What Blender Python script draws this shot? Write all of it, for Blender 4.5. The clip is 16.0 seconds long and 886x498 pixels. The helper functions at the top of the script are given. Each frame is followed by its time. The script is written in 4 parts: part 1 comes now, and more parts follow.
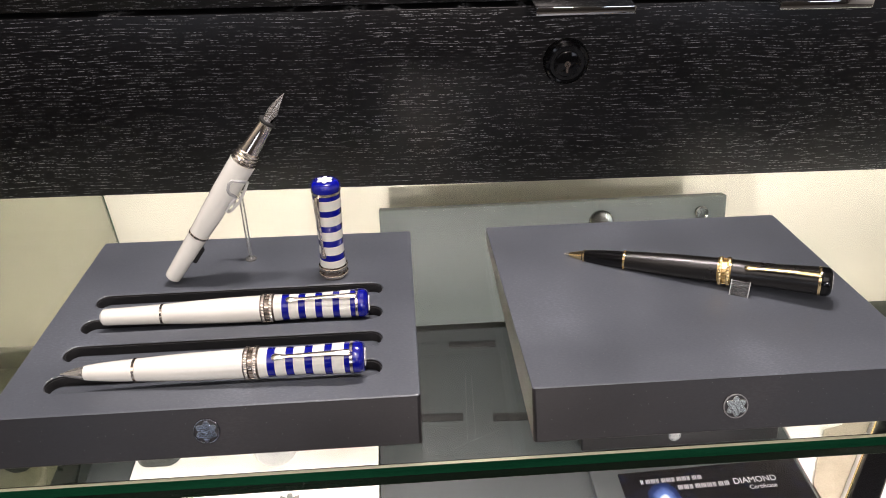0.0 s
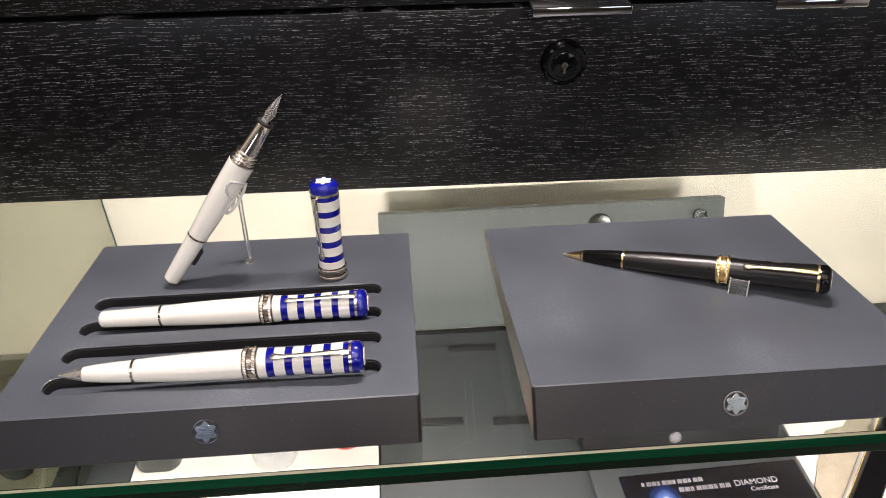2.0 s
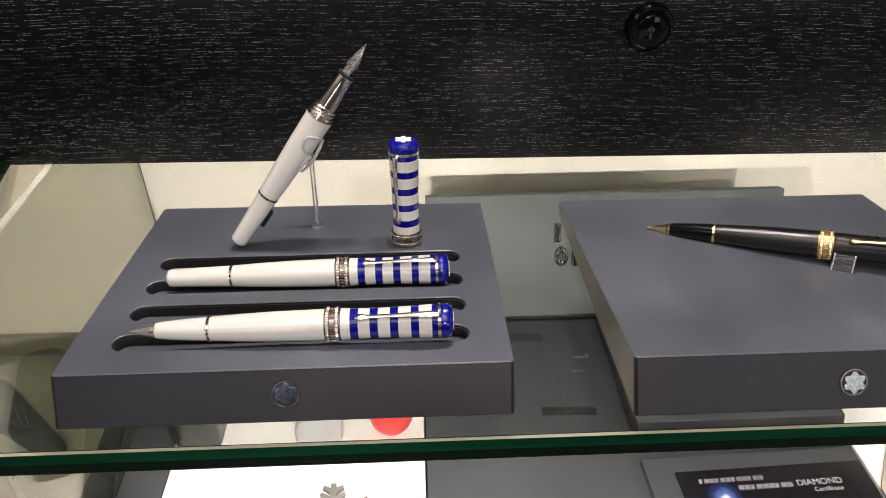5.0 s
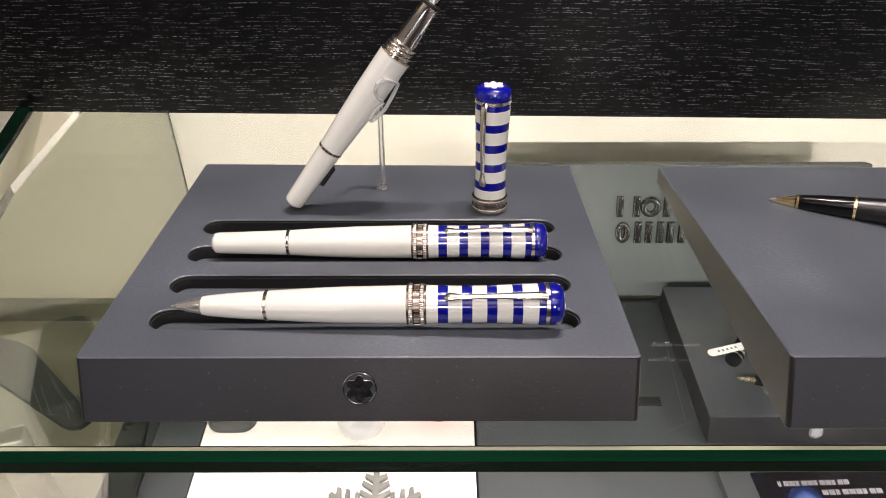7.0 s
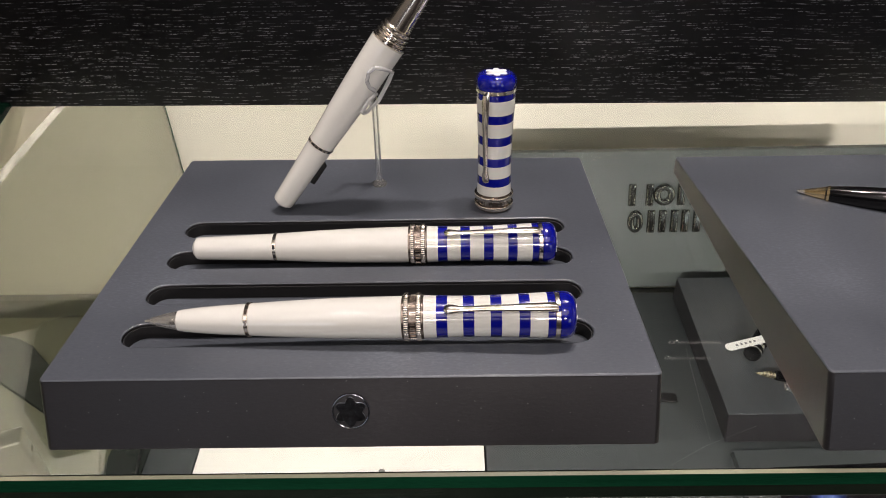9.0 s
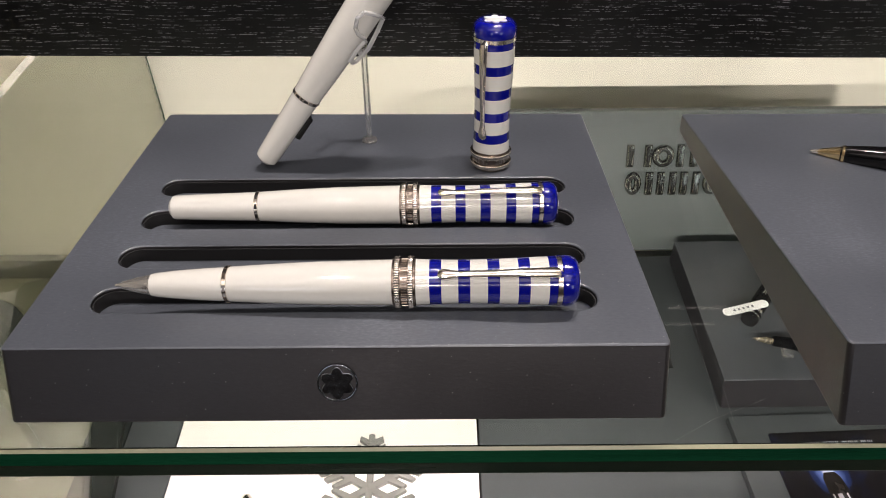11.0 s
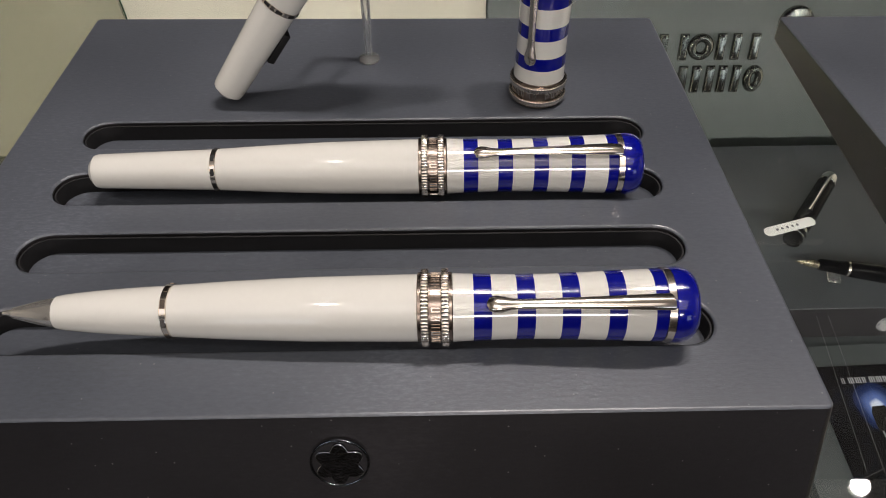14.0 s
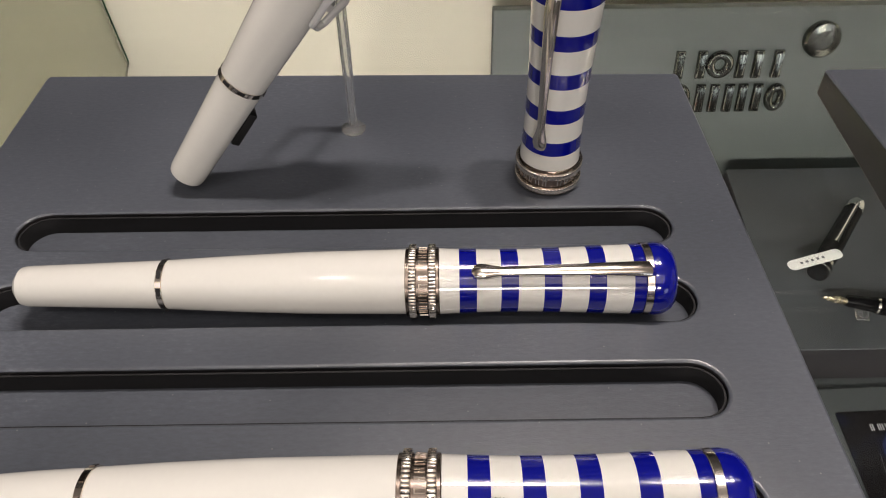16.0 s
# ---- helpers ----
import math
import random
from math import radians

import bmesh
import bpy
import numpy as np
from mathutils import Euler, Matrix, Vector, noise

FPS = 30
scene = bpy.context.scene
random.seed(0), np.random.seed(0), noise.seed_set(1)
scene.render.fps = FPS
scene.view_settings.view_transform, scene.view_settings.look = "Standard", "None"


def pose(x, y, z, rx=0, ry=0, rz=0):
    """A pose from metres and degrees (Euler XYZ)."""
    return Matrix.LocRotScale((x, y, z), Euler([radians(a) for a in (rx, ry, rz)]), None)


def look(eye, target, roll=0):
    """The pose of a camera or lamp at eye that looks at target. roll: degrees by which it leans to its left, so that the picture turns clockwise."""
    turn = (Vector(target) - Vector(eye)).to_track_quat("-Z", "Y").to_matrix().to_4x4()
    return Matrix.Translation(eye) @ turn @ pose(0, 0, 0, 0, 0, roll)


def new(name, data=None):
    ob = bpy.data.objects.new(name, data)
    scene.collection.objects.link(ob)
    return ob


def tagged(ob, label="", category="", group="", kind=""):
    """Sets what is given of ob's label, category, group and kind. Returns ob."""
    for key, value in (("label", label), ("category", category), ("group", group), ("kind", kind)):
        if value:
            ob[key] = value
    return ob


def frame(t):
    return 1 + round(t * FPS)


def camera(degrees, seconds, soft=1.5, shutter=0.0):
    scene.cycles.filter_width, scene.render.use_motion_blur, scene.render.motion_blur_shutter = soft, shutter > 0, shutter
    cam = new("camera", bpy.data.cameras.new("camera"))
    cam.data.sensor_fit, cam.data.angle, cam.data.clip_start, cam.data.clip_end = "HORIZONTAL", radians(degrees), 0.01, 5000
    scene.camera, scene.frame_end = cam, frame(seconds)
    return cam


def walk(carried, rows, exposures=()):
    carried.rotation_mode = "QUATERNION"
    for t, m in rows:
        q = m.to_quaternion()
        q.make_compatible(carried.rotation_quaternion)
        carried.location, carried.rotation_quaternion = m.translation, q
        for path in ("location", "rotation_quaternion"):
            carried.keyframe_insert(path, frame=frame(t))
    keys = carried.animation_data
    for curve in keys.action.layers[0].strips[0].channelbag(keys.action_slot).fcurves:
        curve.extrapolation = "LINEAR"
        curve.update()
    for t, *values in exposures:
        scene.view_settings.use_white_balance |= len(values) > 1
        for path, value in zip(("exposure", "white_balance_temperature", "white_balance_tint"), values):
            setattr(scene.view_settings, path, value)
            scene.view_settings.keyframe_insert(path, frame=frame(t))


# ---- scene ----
cam = camera(62.5, 16.0, soft=1.0)
PATH = [
    (0, (-0.00332, -0.21096, 0.26167), (0.00177, -0.13064, 0.20231), -0.59),
    (0.5, (-0.00393, -0.21155, 0.26136), (0.00119, -0.13099, 0.20234), -0.79),
    (1, (-0.00487, -0.21144, 0.25936), (0.00025, -0.13092, 0.20029), -0.88),
    (1.5, (-0.00379, -0.21239, 0.25841), (0.00156, -0.13172, 0.19954), -0.76),
    (2, (-0.00311, -0.21327, 0.25878), (0.00210, -0.13237, 0.20023), -0.90),
    (2.5, (-0.00251, -0.21292, 0.25803), (0.00268, -0.13179, 0.19980), -0.83),
    (3, (-0.00665, -0.21080, 0.25595), (-0.00158, -0.12968, 0.19770), -0.61),
    (5.3, (-0.04397, -0.20463, 0.23066), (-0.04113, -0.12335, 0.17246), -0.11),
    (5.5, (-0.04924, -0.20350, 0.23150), (-0.04664, -0.12275, 0.17258), 0.03),
    (6, (-0.05749, -0.19209, 0.22062), (-0.05562, -0.11122, 0.16181), 0.16),
    (6.5, (-0.06116, -0.17781, 0.20808), (-0.06049, -0.09739, 0.14865), -0.46),
    (7, (-0.06526, -0.16111, 0.19667), (-0.06482, -0.08186, 0.13568), 0.16),
    (7.5, (-0.06442, -0.15096, 0.19348), (-0.06429, -0.07312, 0.13071), -0.10),
    (8, (-0.06534, -0.14234, 0.18967), (-0.06516, -0.06411, 0.12738), -0.87),
    (10.5, (-0.05481, -0.13479, 0.18564), (-0.05671, -0.05840, 0.12114), -0.97),
    (11, (-0.06236, -0.12632, 0.17718), (-0.06219, -0.05170, 0.11062), -0.31),
    (11.5, (-0.06864, -0.10584, 0.17027), (-0.06507, -0.03666, 0.09814), 0.28),
    (12, (-0.06976, -0.08167, 0.15876), (-0.06758, -0.01728, 0.08228), 0.98),
    (12.5, (-0.07182, -0.06592, 0.15125), (-0.07109, -0.00296, 0.07356), 0.05),
    (13, (-0.07119, -0.06075, 0.14867), (-0.07041, 0.00163, 0.07051), 0.08),
    (13.5, (-0.07195, -0.06212, 0.14933), (-0.07096, 0.00020, 0.07113), 0.10),
    (14, (-0.07345, -0.05503, 0.14777), (-0.07200, 0.00726, 0.06955), 0.26),
    (14.5, (-0.07164, -0.03767, 0.14916), (-0.07040, 0.02500, 0.07125), 0.02),
    (15, (-0.07114, -0.02161, 0.14355), (-0.07030, 0.04019, 0.06494), 0.25),
    (15.5, (-0.07013, -0.01670, 0.14110), (-0.06954, 0.04385, 0.06151), -0.13),
    (16, (-0.06956, -0.01460, 0.14279), (-0.06913, 0.04667, 0.06377), -0.44),
]
walk(cam, [(t, look(eye, target, roll)) for t, eye, target, roll in PATH], [(0, 0.38, 6400, 19), (3, 0.44, 6400, 19), (5.5, 0.02, 6400, 19), (6.5, 0.15, 6400, 19), (7, 0.24, 6400, 19), (7.5, 0.31, 6400, 19), (8, 0.17, 6400, 19), (10.5, -0.28, 6420, 18), (11, -0.06, 6420, 18), (11.5, 0.12, 6320, 16), (12, 0.15, 6150, 12), (12.5, 0.1, 6280, 13), (13, -0.3, 6350, 15), (14, -0.41, 6390, 16), (14.5, -0.04, 6350, 16), (15, -0.08, 6460, 17), (16, -0.26, 6520, 17)])

# the display trays are wedges: their tops fall towards the back, that of the slotted tray a little less
TR = Matrix.Rotation(radians(-8.7), 4, "X")
TS = Matrix.Translation((0, 0.0006, -0.0001)) @ Matrix.Rotation(radians(-7.3), 4, "X")

# ---- light ----
scene.view_settings.exposure = 0.0
world = bpy.data.worlds.new("world")
scene.world = world
world.use_nodes = True
world.node_tree.nodes["Background"].inputs[0].default_value = (1.0, 0.95, 0.88, 1)
world.node_tree.nodes["Background"].inputs[1].default_value = 0.035


def area_lamp(name, eye, target, sx, sy, watts, colour=(1.0, 0.922, 0.835)):
    data = bpy.data.lights.new(name, "AREA")
    data.shape, data.size, data.size_y, data.energy, data.color = "RECTANGLE", sx, sy, watts, colour
    ob = new(name, data)
    ob.matrix_world = look(eye, target)
    return ob


# two small lamps over the counter, ceiling bulbs, a panel further off, an added front fill, daylight in two added
# windows opposite, and two hooded lamps under the front of the shelf that light the lower level
for px in (-0.025, 0.095):
    area_lamp("counter_lamp", (px, 0.199, 0.64), (px, 0.10, 0), 0.040, 0.020, 2.2)
area_lamp("ceiling_panel", (-0.3, -1.5, 1.88), (-0.3, -1.5, 0), 2.6, 1.4, 17)
# unseen fill from the front, added to brighten the upright white pens
area_lamp("front_fill", (0.16, -2.6, 1.25), (0.16, 0.42, -0.154), 0.4, 0.16, 22)
# bright windows out of view, added for the foil emblems to mirror
WINDOWS = ((-1.25, 0.80), (1.95, 1.20))
for px, wide in WINDOWS:
    area_lamp("window_daylight", (px, -3.215, 0.72), (px, 0, 0.72), wide, 1.0, 7 * wide, (0.82, 0.91, 1.0))
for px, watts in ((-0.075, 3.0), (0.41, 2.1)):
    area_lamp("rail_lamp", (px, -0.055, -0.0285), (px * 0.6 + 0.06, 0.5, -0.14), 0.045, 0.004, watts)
for px, py, w in ((-0.50, -0.50, 3.2), (-0.05, -0.75, 3.8), (0.75, 0.65, 1.6), (1.04, 0.63, 2.0)):
    lamp = bpy.data.lights.new("spot_bulb", "AREA")
    lamp.shape, lamp.size, lamp.energy, lamp.color = "DISK", 0.046, w, (1.0, 0.922, 0.835)
    ob = new("spot_bulb", lamp)
    ob.matrix_world = look((px, py, 1.72), (px * 0.3, 0.1, 0))


# ---- materials ----
def material(name):
    m = bpy.data.materials.new(name)
    m.use_nodes = True
    return m, m.node_tree, m.node_tree.nodes["Principled BSDF"]


def node(nt, kind, **values):
    n = nt.nodes.new(kind)
    for k, v in values.items():
        n.inputs[k].default_value = v
    return n


def coords(nt, scale=(1, 1, 1)):
    n = nt.nodes.new("ShaderNodeTexCoord")
    mp = nt.nodes.new("ShaderNodeMapping")
    mp.inputs["Scale"].default_value = scale
    nt.links.new(n.outputs["Object"], mp.inputs["Vector"])
    return mp.outputs["Vector"]


def ramp(nt, fac, stops):
    r = nt.nodes.new("ShaderNodeValToRGB")
    els = r.color_ramp.elements
    while len(els) < len(stops):
        els.new(0.5)
    for e, (p, c) in zip(els, stops):
        e.position, e.color = p, (*c, 1)
    nt.links.new(fac, r.inputs["Fac"])
    return r.outputs["Color"]


def surface(name, base, rough, metal=0.0, vary=0.12, scale=60.0, bump=0.0, bump_scale=400.0, stretch=(1, 1, 1), coat=0.0, fine=900.0, rough_vary=0.08):
    """A surface with large and fine variation of colour, roughness and relief."""
    m, nt, bsdf = material(name)
    v = coords(nt, stretch)
    big = node(nt, "ShaderNodeTexNoise", Scale=scale, Detail=4.0)
    small = node(nt, "ShaderNodeTexNoise", Scale=fine, Detail=3.0)
    nt.links.new(v, big.inputs["Vector"])
    nt.links.new(v, small.inputs["Vector"])
    mix = nt.nodes.new("ShaderNodeMath")
    mix.operation = "MULTIPLY_ADD"
    mix.inputs[1].default_value = 0.45
    nt.links.new(small.outputs["Fac"], mix.inputs[0])
    half = nt.nodes.new("ShaderNodeMath")
    half.operation = "MULTIPLY"
    half.inputs[1].default_value = 0.55
    nt.links.new(big.outputs["Fac"], half.inputs[0])
    nt.links.new(half.outputs[0], mix.inputs[2])
    lo = tuple(c * (1 - vary) for c in base)
    hi = tuple(min(1, c * (1 + vary)) for c in base)
    nt.links.new(ramp(nt, mix.outputs[0], [(0.3, lo), (0.7, hi)]), bsdf.inputs["Base Color"])
    rr = nt.nodes.new("ShaderNodeMapRange")
    rr.inputs["To Min"].default_value, rr.inputs["To Max"].default_value = max(0.02, rough - rough_vary), min(1, rough + rough_vary)
    nt.links.new(big.outputs["Fac"], rr.inputs["Value"])
    nt.links.new(rr.outputs["Result"], bsdf.inputs["Roughness"])
    bsdf.inputs["Metallic"].default_value = metal
    bsdf.inputs["Coat Weight"].default_value = coat
    bsdf.inputs["Coat Roughness"].default_value = 0.04
    if bump:
        tex = node(nt, "ShaderNodeTexNoise", Scale=bump_scale, Detail=3.0)
        nt.links.new(v, tex.inputs["Vector"])
        b = node(nt, "ShaderNodeBump", Strength=bump, Distance=0.0004)
        nt.links.new(tex.outputs["Fac"], b.inputs["Height"])
        nt.links.new(b.outputs["Normal"], bsdf.inputs["Normal"])
    return m


def wood_black():
    """Black-stained oak: wavering rows of pale, broken open pores running along x."""
    m, nt, bsdf = material("black_oak")

    def calc(op, p, q=None, r=None):
        n = nt.nodes.new("ShaderNodeMath")
        n.operation = op
        for k, value in enumerate((p, q, r)):
            if value is None:
                continue
            if isinstance(value, (int, float)):
                n.inputs[k].default_value = value
            else:
                nt.links.new(value, n.inputs[k])
        return n.outputs[0]

    def between(value, lo, hi):
        n = nt.nodes.new("ShaderNodeMapRange")
        n.inputs["From Min"].default_value, n.inputs["From Max"].default_value = lo, hi
        nt.links.new(value, n.inputs["Value"])
        return n.outputs["Result"]

    def grain(x, y, z, detail=1.0):
        c = nt.nodes.new("ShaderNodeCombineXYZ")
        for k, value in enumerate((x, y, z)):
            nt.links.new(value, c.inputs[k])
        n = node(nt, "ShaderNodeTexNoise", Scale=1.0, Detail=detail)
        nt.links.new(c.outputs[0], n.inputs["Vector"])
        return n.outputs["Fac"]

    v = coords(nt)
    wob = node(nt, "ShaderNodeTexNoise", Scale=7.0, Detail=2.0)
    nt.links.new(v, wob.inputs["Vector"])
    split = nt.nodes.new("ShaderNodeSeparateXYZ")
    nt.links.new(v, split.inputs[0])
    x, y, z = split.outputs
    z = calc("MULTIPLY_ADD", wob.outputs["Fac"], 0.012, z)
    pores = None
    for rows, seed in ((430.0, 0.0), (610.0, 31.7)):
        zz = calc("MULTIPLY_ADD", z, rows, seed)
        row = calc("FLOOR", zz)
        rnd = nt.nodes.new("ShaderNodeTexWhiteNoise")
        rnd.noise_dimensions = "1D"
        nt.links.new(row, rnd.inputs["W"])
        place = calc("MULTIPLY_ADD", rnd.outputs["Value"], 0.6, 0.2)
        off = calc("ABSOLUTE", calc("SUBTRACT", calc("FRACT", zz), place))
        half = 0.00023 * rows
        line = between(off, half, half * 0.4)
        shift = calc("MULTIPLY", row, 7.31)
        long_run = between(grain(calc("MULTIPLY", x, 95.0), shift, calc("MULTIPLY", y, 40.0)), 0.49, 0.58)
        beads = between(grain(calc("MULTIPLY", x, 560.0), shift, calc("MULTIPLY", y, 300.0)), 0.40, 0.56)
        belt = between(grain(calc("MULTIPLY", x, 5.0), calc("MULTIPLY", zz, 0.06), y, 2.0), 0.25, 0.52)
        one = calc("MULTIPLY", calc("MULTIPLY", line, long_run), calc("MULTIPLY", beads, belt))
        pores = one if pores is None else calc("MAXIMUM", pores, one)
    cloud = grain(calc("MULTIPLY", x, 12.0), calc("MULTIPLY", z, 70.0), y, 4.0)
    fac = calc("MULTIPLY_ADD", cloud, 0.05, pores)
    nt.links.new(ramp(nt, fac, [(0.0, (0.0030, 0.0030, 0.0034)), (0.06, (0.0050, 0.0049, 0.0053)), (0.5, (0.055, 0.057, 0.060)), (1.0, (0.17, 0.174, 0.18))]), bsdf.inputs["Base Color"])
    bsdf.inputs["Roughness"].default_value = 0.30
    bsdf.inputs["Specular IOR Level"].default_value = 0.26
    b = node(nt, "ShaderNodeBump", Strength=0.25, Distance=0.0003)
    nt.links.new(fac, b.inputs["Height"])
    nt.links.new(b.outputs["Normal"], bsdf.inputs["Normal"])
    return m


def clear(name, colour, rough=0.0, ior=1.5):
    m, nt, bsdf = material(name)
    bsdf.inputs["Base Color"].default_value = (*colour, 1)
    bsdf.inputs["Roughness"].default_value = rough
    bsdf.inputs["IOR"].default_value = ior
    bsdf.inputs["Transmission Weight"].default_value = 1.0
    return m


def brushed_wrap(name, base):
    """Fine-grained wrapping paper with faint streaks along x and rubbed patches."""
    m, nt, bsdf = material(name)
    v = coords(nt, (520, 1500, 1500))
    st = node(nt, "ShaderNodeTexNoise", Scale=1.0, Detail=4.0, Roughness=0.7)
    nt.links.new(v, st.inputs["Vector"])
    v2 = coords(nt)
    big = node(nt, "ShaderNodeTexNoise", Scale=16.0, Detail=5.0)
    nt.links.new(v2, big.inputs["Vector"])
    mixn = nt.nodes.new("ShaderNodeMath")
    mixn.operation = "MULTIPLY_ADD"
    mixn.inputs[1].default_value = 0.46
    nt.links.new(st.outputs["Fac"], mixn.inputs[0])
    h = nt.nodes.new("ShaderNodeMath")
    h.operation = "MULTIPLY"
    h.inputs[1].default_value = 0.54
    nt.links.new(big.outputs["Fac"], h.inputs[0])
    nt.links.new(h.outputs[0], mixn.inputs[2])
    paper = ramp(nt, mixn.outputs[0], [(0.36, tuple(c * 0.74 for c in base)), (0.58, tuple(c * 1.10 for c in base)), (0.70, tuple(c * 1.7 for c in base))])
    dust = node(nt, "ShaderNodeTexVoronoi", Scale=330.0)
    nt.links.new(v2, dust.inputs["Vector"])
    speck = nt.nodes.new("ShaderNodeMapRange")
    speck.inputs["From Min"].default_value, speck.inputs["From Max"].default_value = 0.035, 0.065
    speck.inputs["To Min"].default_value, speck.inputs["To Max"].default_value = 0.35, 0.0
    nt.links.new(dust.outputs["Distance"], speck.inputs["Value"])
    lay = nt.nodes.new("ShaderNodeMix")
    lay.data_type = "RGBA"
    for socket in lay.inputs:
        if socket.identifier == "B_Color":
            socket.default_value = (0.42, 0.41, 0.39, 1)
        if socket.identifier == "A_Color":
            nt.links.new(paper, socket)
    nt.links.new(speck.outputs["Result"], lay.inputs[0])
    nt.links.new(lay.outputs[2], bsdf.inputs["Base Color"])
    rr = nt.nodes.new("ShaderNodeMapRange")
    rr.inputs["To Min"].default_value, rr.inputs["To Max"].default_value = 0.22, 0.48
    nt.links.new(big.outputs["Fac"], rr.inputs["Value"])
    nt.links.new(rr.outputs["Result"], bsdf.inputs["Roughness"])
    b = node(nt, "ShaderNodeBump", Strength=0.2, Distance=0.0002)
    nt.links.new(st.outputs["Fac"], b.inputs["Height"])
    nt.links.new(b.outputs["Normal"], bsdf.inputs["Normal"])
    return m


OAK = wood_black()
WRAP = brushed_wrap("charcoal_wrap", (0.078, 0.0875, 0.1035))
WRAP.node_tree.nodes["Principled BSDF"].inputs["Specular IOR Level"].default_value = 0.7
# the wrap again, browner, with the fronts' and sides' shade in its colour
SHADED_WRAP = brushed_wrap("shaded_brown_wrap", (0.0150, 0.0140, 0.0152))
SHADED_WRAP.node_tree.nodes["Principled BSDF"].inputs["Specular IOR Level"].default_value = 0.5
WRAP_LOW = brushed_wrap("slate_wrap", (0.044, 0.049, 0.053))
WHITE_LACQUER = surface("white_lacquer", (0.70, 0.695, 0.640), 0.08, vary=0.02, coat=0.6, rough_vary=0.03)
BLUE_LACQUER = surface("blue_lacquer", (0.002, 0.004, 0.20), 0.12, vary=0.06, coat=0.6, rough_vary=0.03)
NICKEL = surface("polished_nickel", (0.88, 0.81, 0.72), 0.17, metal=1.0, vary=0.06, rough_vary=0.05)
NICKEL_DARK = surface("dark_nickel", (0.25, 0.205, 0.172), 0.26, metal=1.0, vary=0.2)
CHROME = surface("chrome", (0.72, 0.72, 0.71), 0.07, metal=1.0, vary=0.03, rough_vary=0.03)
LETTER_CHROME = surface("bright_lettering_metal", (0.33, 0.33, 0.29), 0.13, metal=1.0, vary=0.25, scale=120, rough_vary=0.08, bump=0.25, bump_scale=160)
GOLD = surface("gold_plate", (0.95, 0.74, 0.40), 0.20, metal=1.0, vary=0.05, rough_vary=0.04)
GOLD_DIM = surface("engraved_gold", (0.50, 0.34, 0.13), 0.3, metal=1.0, vary=0.3, scale=600)
TIP_STEEL = surface("polished_tip", (0.97, 0.94, 0.87), 0.15, metal=0.88, vary=0.05, rough_vary=0.03)
PALE_GOLD = surface("two_tone_gold", (0.90, 0.80, 0.58), 0.25, metal=1.0, vary=0.15, scale=300)
BLACK_GLOSS = surface("black_resin", (0.003, 0.003, 0.0034), 0.09, vary=0.1, coat=0.0, rough_vary=0.03)
BLACK_MATTE = surface("matte_black_lacquer", (0.0065, 0.0058, 0.0052), 0.30, vary=0.15, bump=0.05, bump_scale=1500)
NICKEL_SOFT = surface("satin_nickel", (0.78, 0.74, 0.69), 0.30, metal=1.0, vary=0.12)
RUBBER = surface("black_rubber", (0.005, 0.005, 0.005), 0.6, vary=0.15)
NIB_STEEL = surface("nib_steel", (0.92, 0.89, 0.84), 0.19, metal=0.8, vary=0.18, scale=500, fine=2500)
STAR_WHITE = surface("emblem_white", (0.78, 0.78, 0.77), 0.2, vary=0.03)
STAR_GREY = surface("emblem_silver", (0.26, 0.26, 0.26), 0.5, vary=0.5, scale=900, fine=2500)
WALL = surface("cream_wall", (0.86, 0.815, 0.69), 0.62, vary=0.035, scale=5.0, bump=0.08, bump_scale=900)
STRIP = surface("grey_skirting", (0.075, 0.085, 0.075), 0.45, vary=0.1)
PANEL_WHITE = surface("white_panel", (0.82, 0.80, 0.74), 0.4, vary=0.03, scale=12)
FLOOR_BEIGE = surface("beige_floor", (0.36, 0.35, 0.265), 0.5, vary=0.08, scale=9)
PANEL_GREY = surface("slate_panel", (0.034, 0.040, 0.041), 0.66, vary=0.10, scale=18, stretch=(1, 1, 1), bump=0.08)
BAND_DARK = surface("dark_base_strip", (0.018, 0.022, 0.020), 0.3, vary=0.2)
SHOP = surface("shop_wall", (0.68, 0.65, 0.60), 0.7, vary=0.1, scale=3)
SHOP_DARK = surface("dark_wall_panels", (0.05, 0.043, 0.038), 0.6, vary=0.15, scale=3)
SHOP_FLOOR = surface("shop_floor", (0.09, 0.08, 0.07), 0.5, vary=0.15, scale=4)
GREY_PLASTIC = surface("grey_acrylic", (0.15, 0.15, 0.135), 0.35, vary=0.08)
GLITTER = surface("white_glitter", (0.36, 0.36, 0.35), 0.3, vary=0.1, bump=1.0, bump_scale=700)
RED_GLITTER = surface("red_glitter", (0.42, 0.03, 0.027), 0.3, vary=0.15, bump=0.6, bump_scale=700)
for m, level in ((BLACK_GLOSS, 0.3), (BLACK_MATTE, 0.45)):
    m.node_tree.nodes["Principled BSDF"].inputs["Specular IOR Level"].default_value = level
# white for painted glints on clear acrylic
GLINT = surface("painted_glint", (0.62, 0.62, 0.61), 0.3, vary=0.2, scale=900)
SCRATCH = surface("hairline_scratch", (0.16, 0.165, 0.16), 0.5, vary=0.6, scale=200)
CARD_BLACK = surface("black_card", (0.010, 0.009, 0.008), 0.25, vary=0.2, scale=30)
PAPER = surface("white_paper", (0.75, 0.75, 0.72), 0.6, vary=0.04)
PRINT_GREY = surface("pale_print", (0.30, 0.30, 0.31), 0.5, vary=0.03)
INK = surface("grey_ink", (0.12, 0.12, 0.13), 0.6, vary=0.1)
CLEAR = clear("clear_acrylic", (0.97, 0.98, 0.97), 0.05, 1.49)
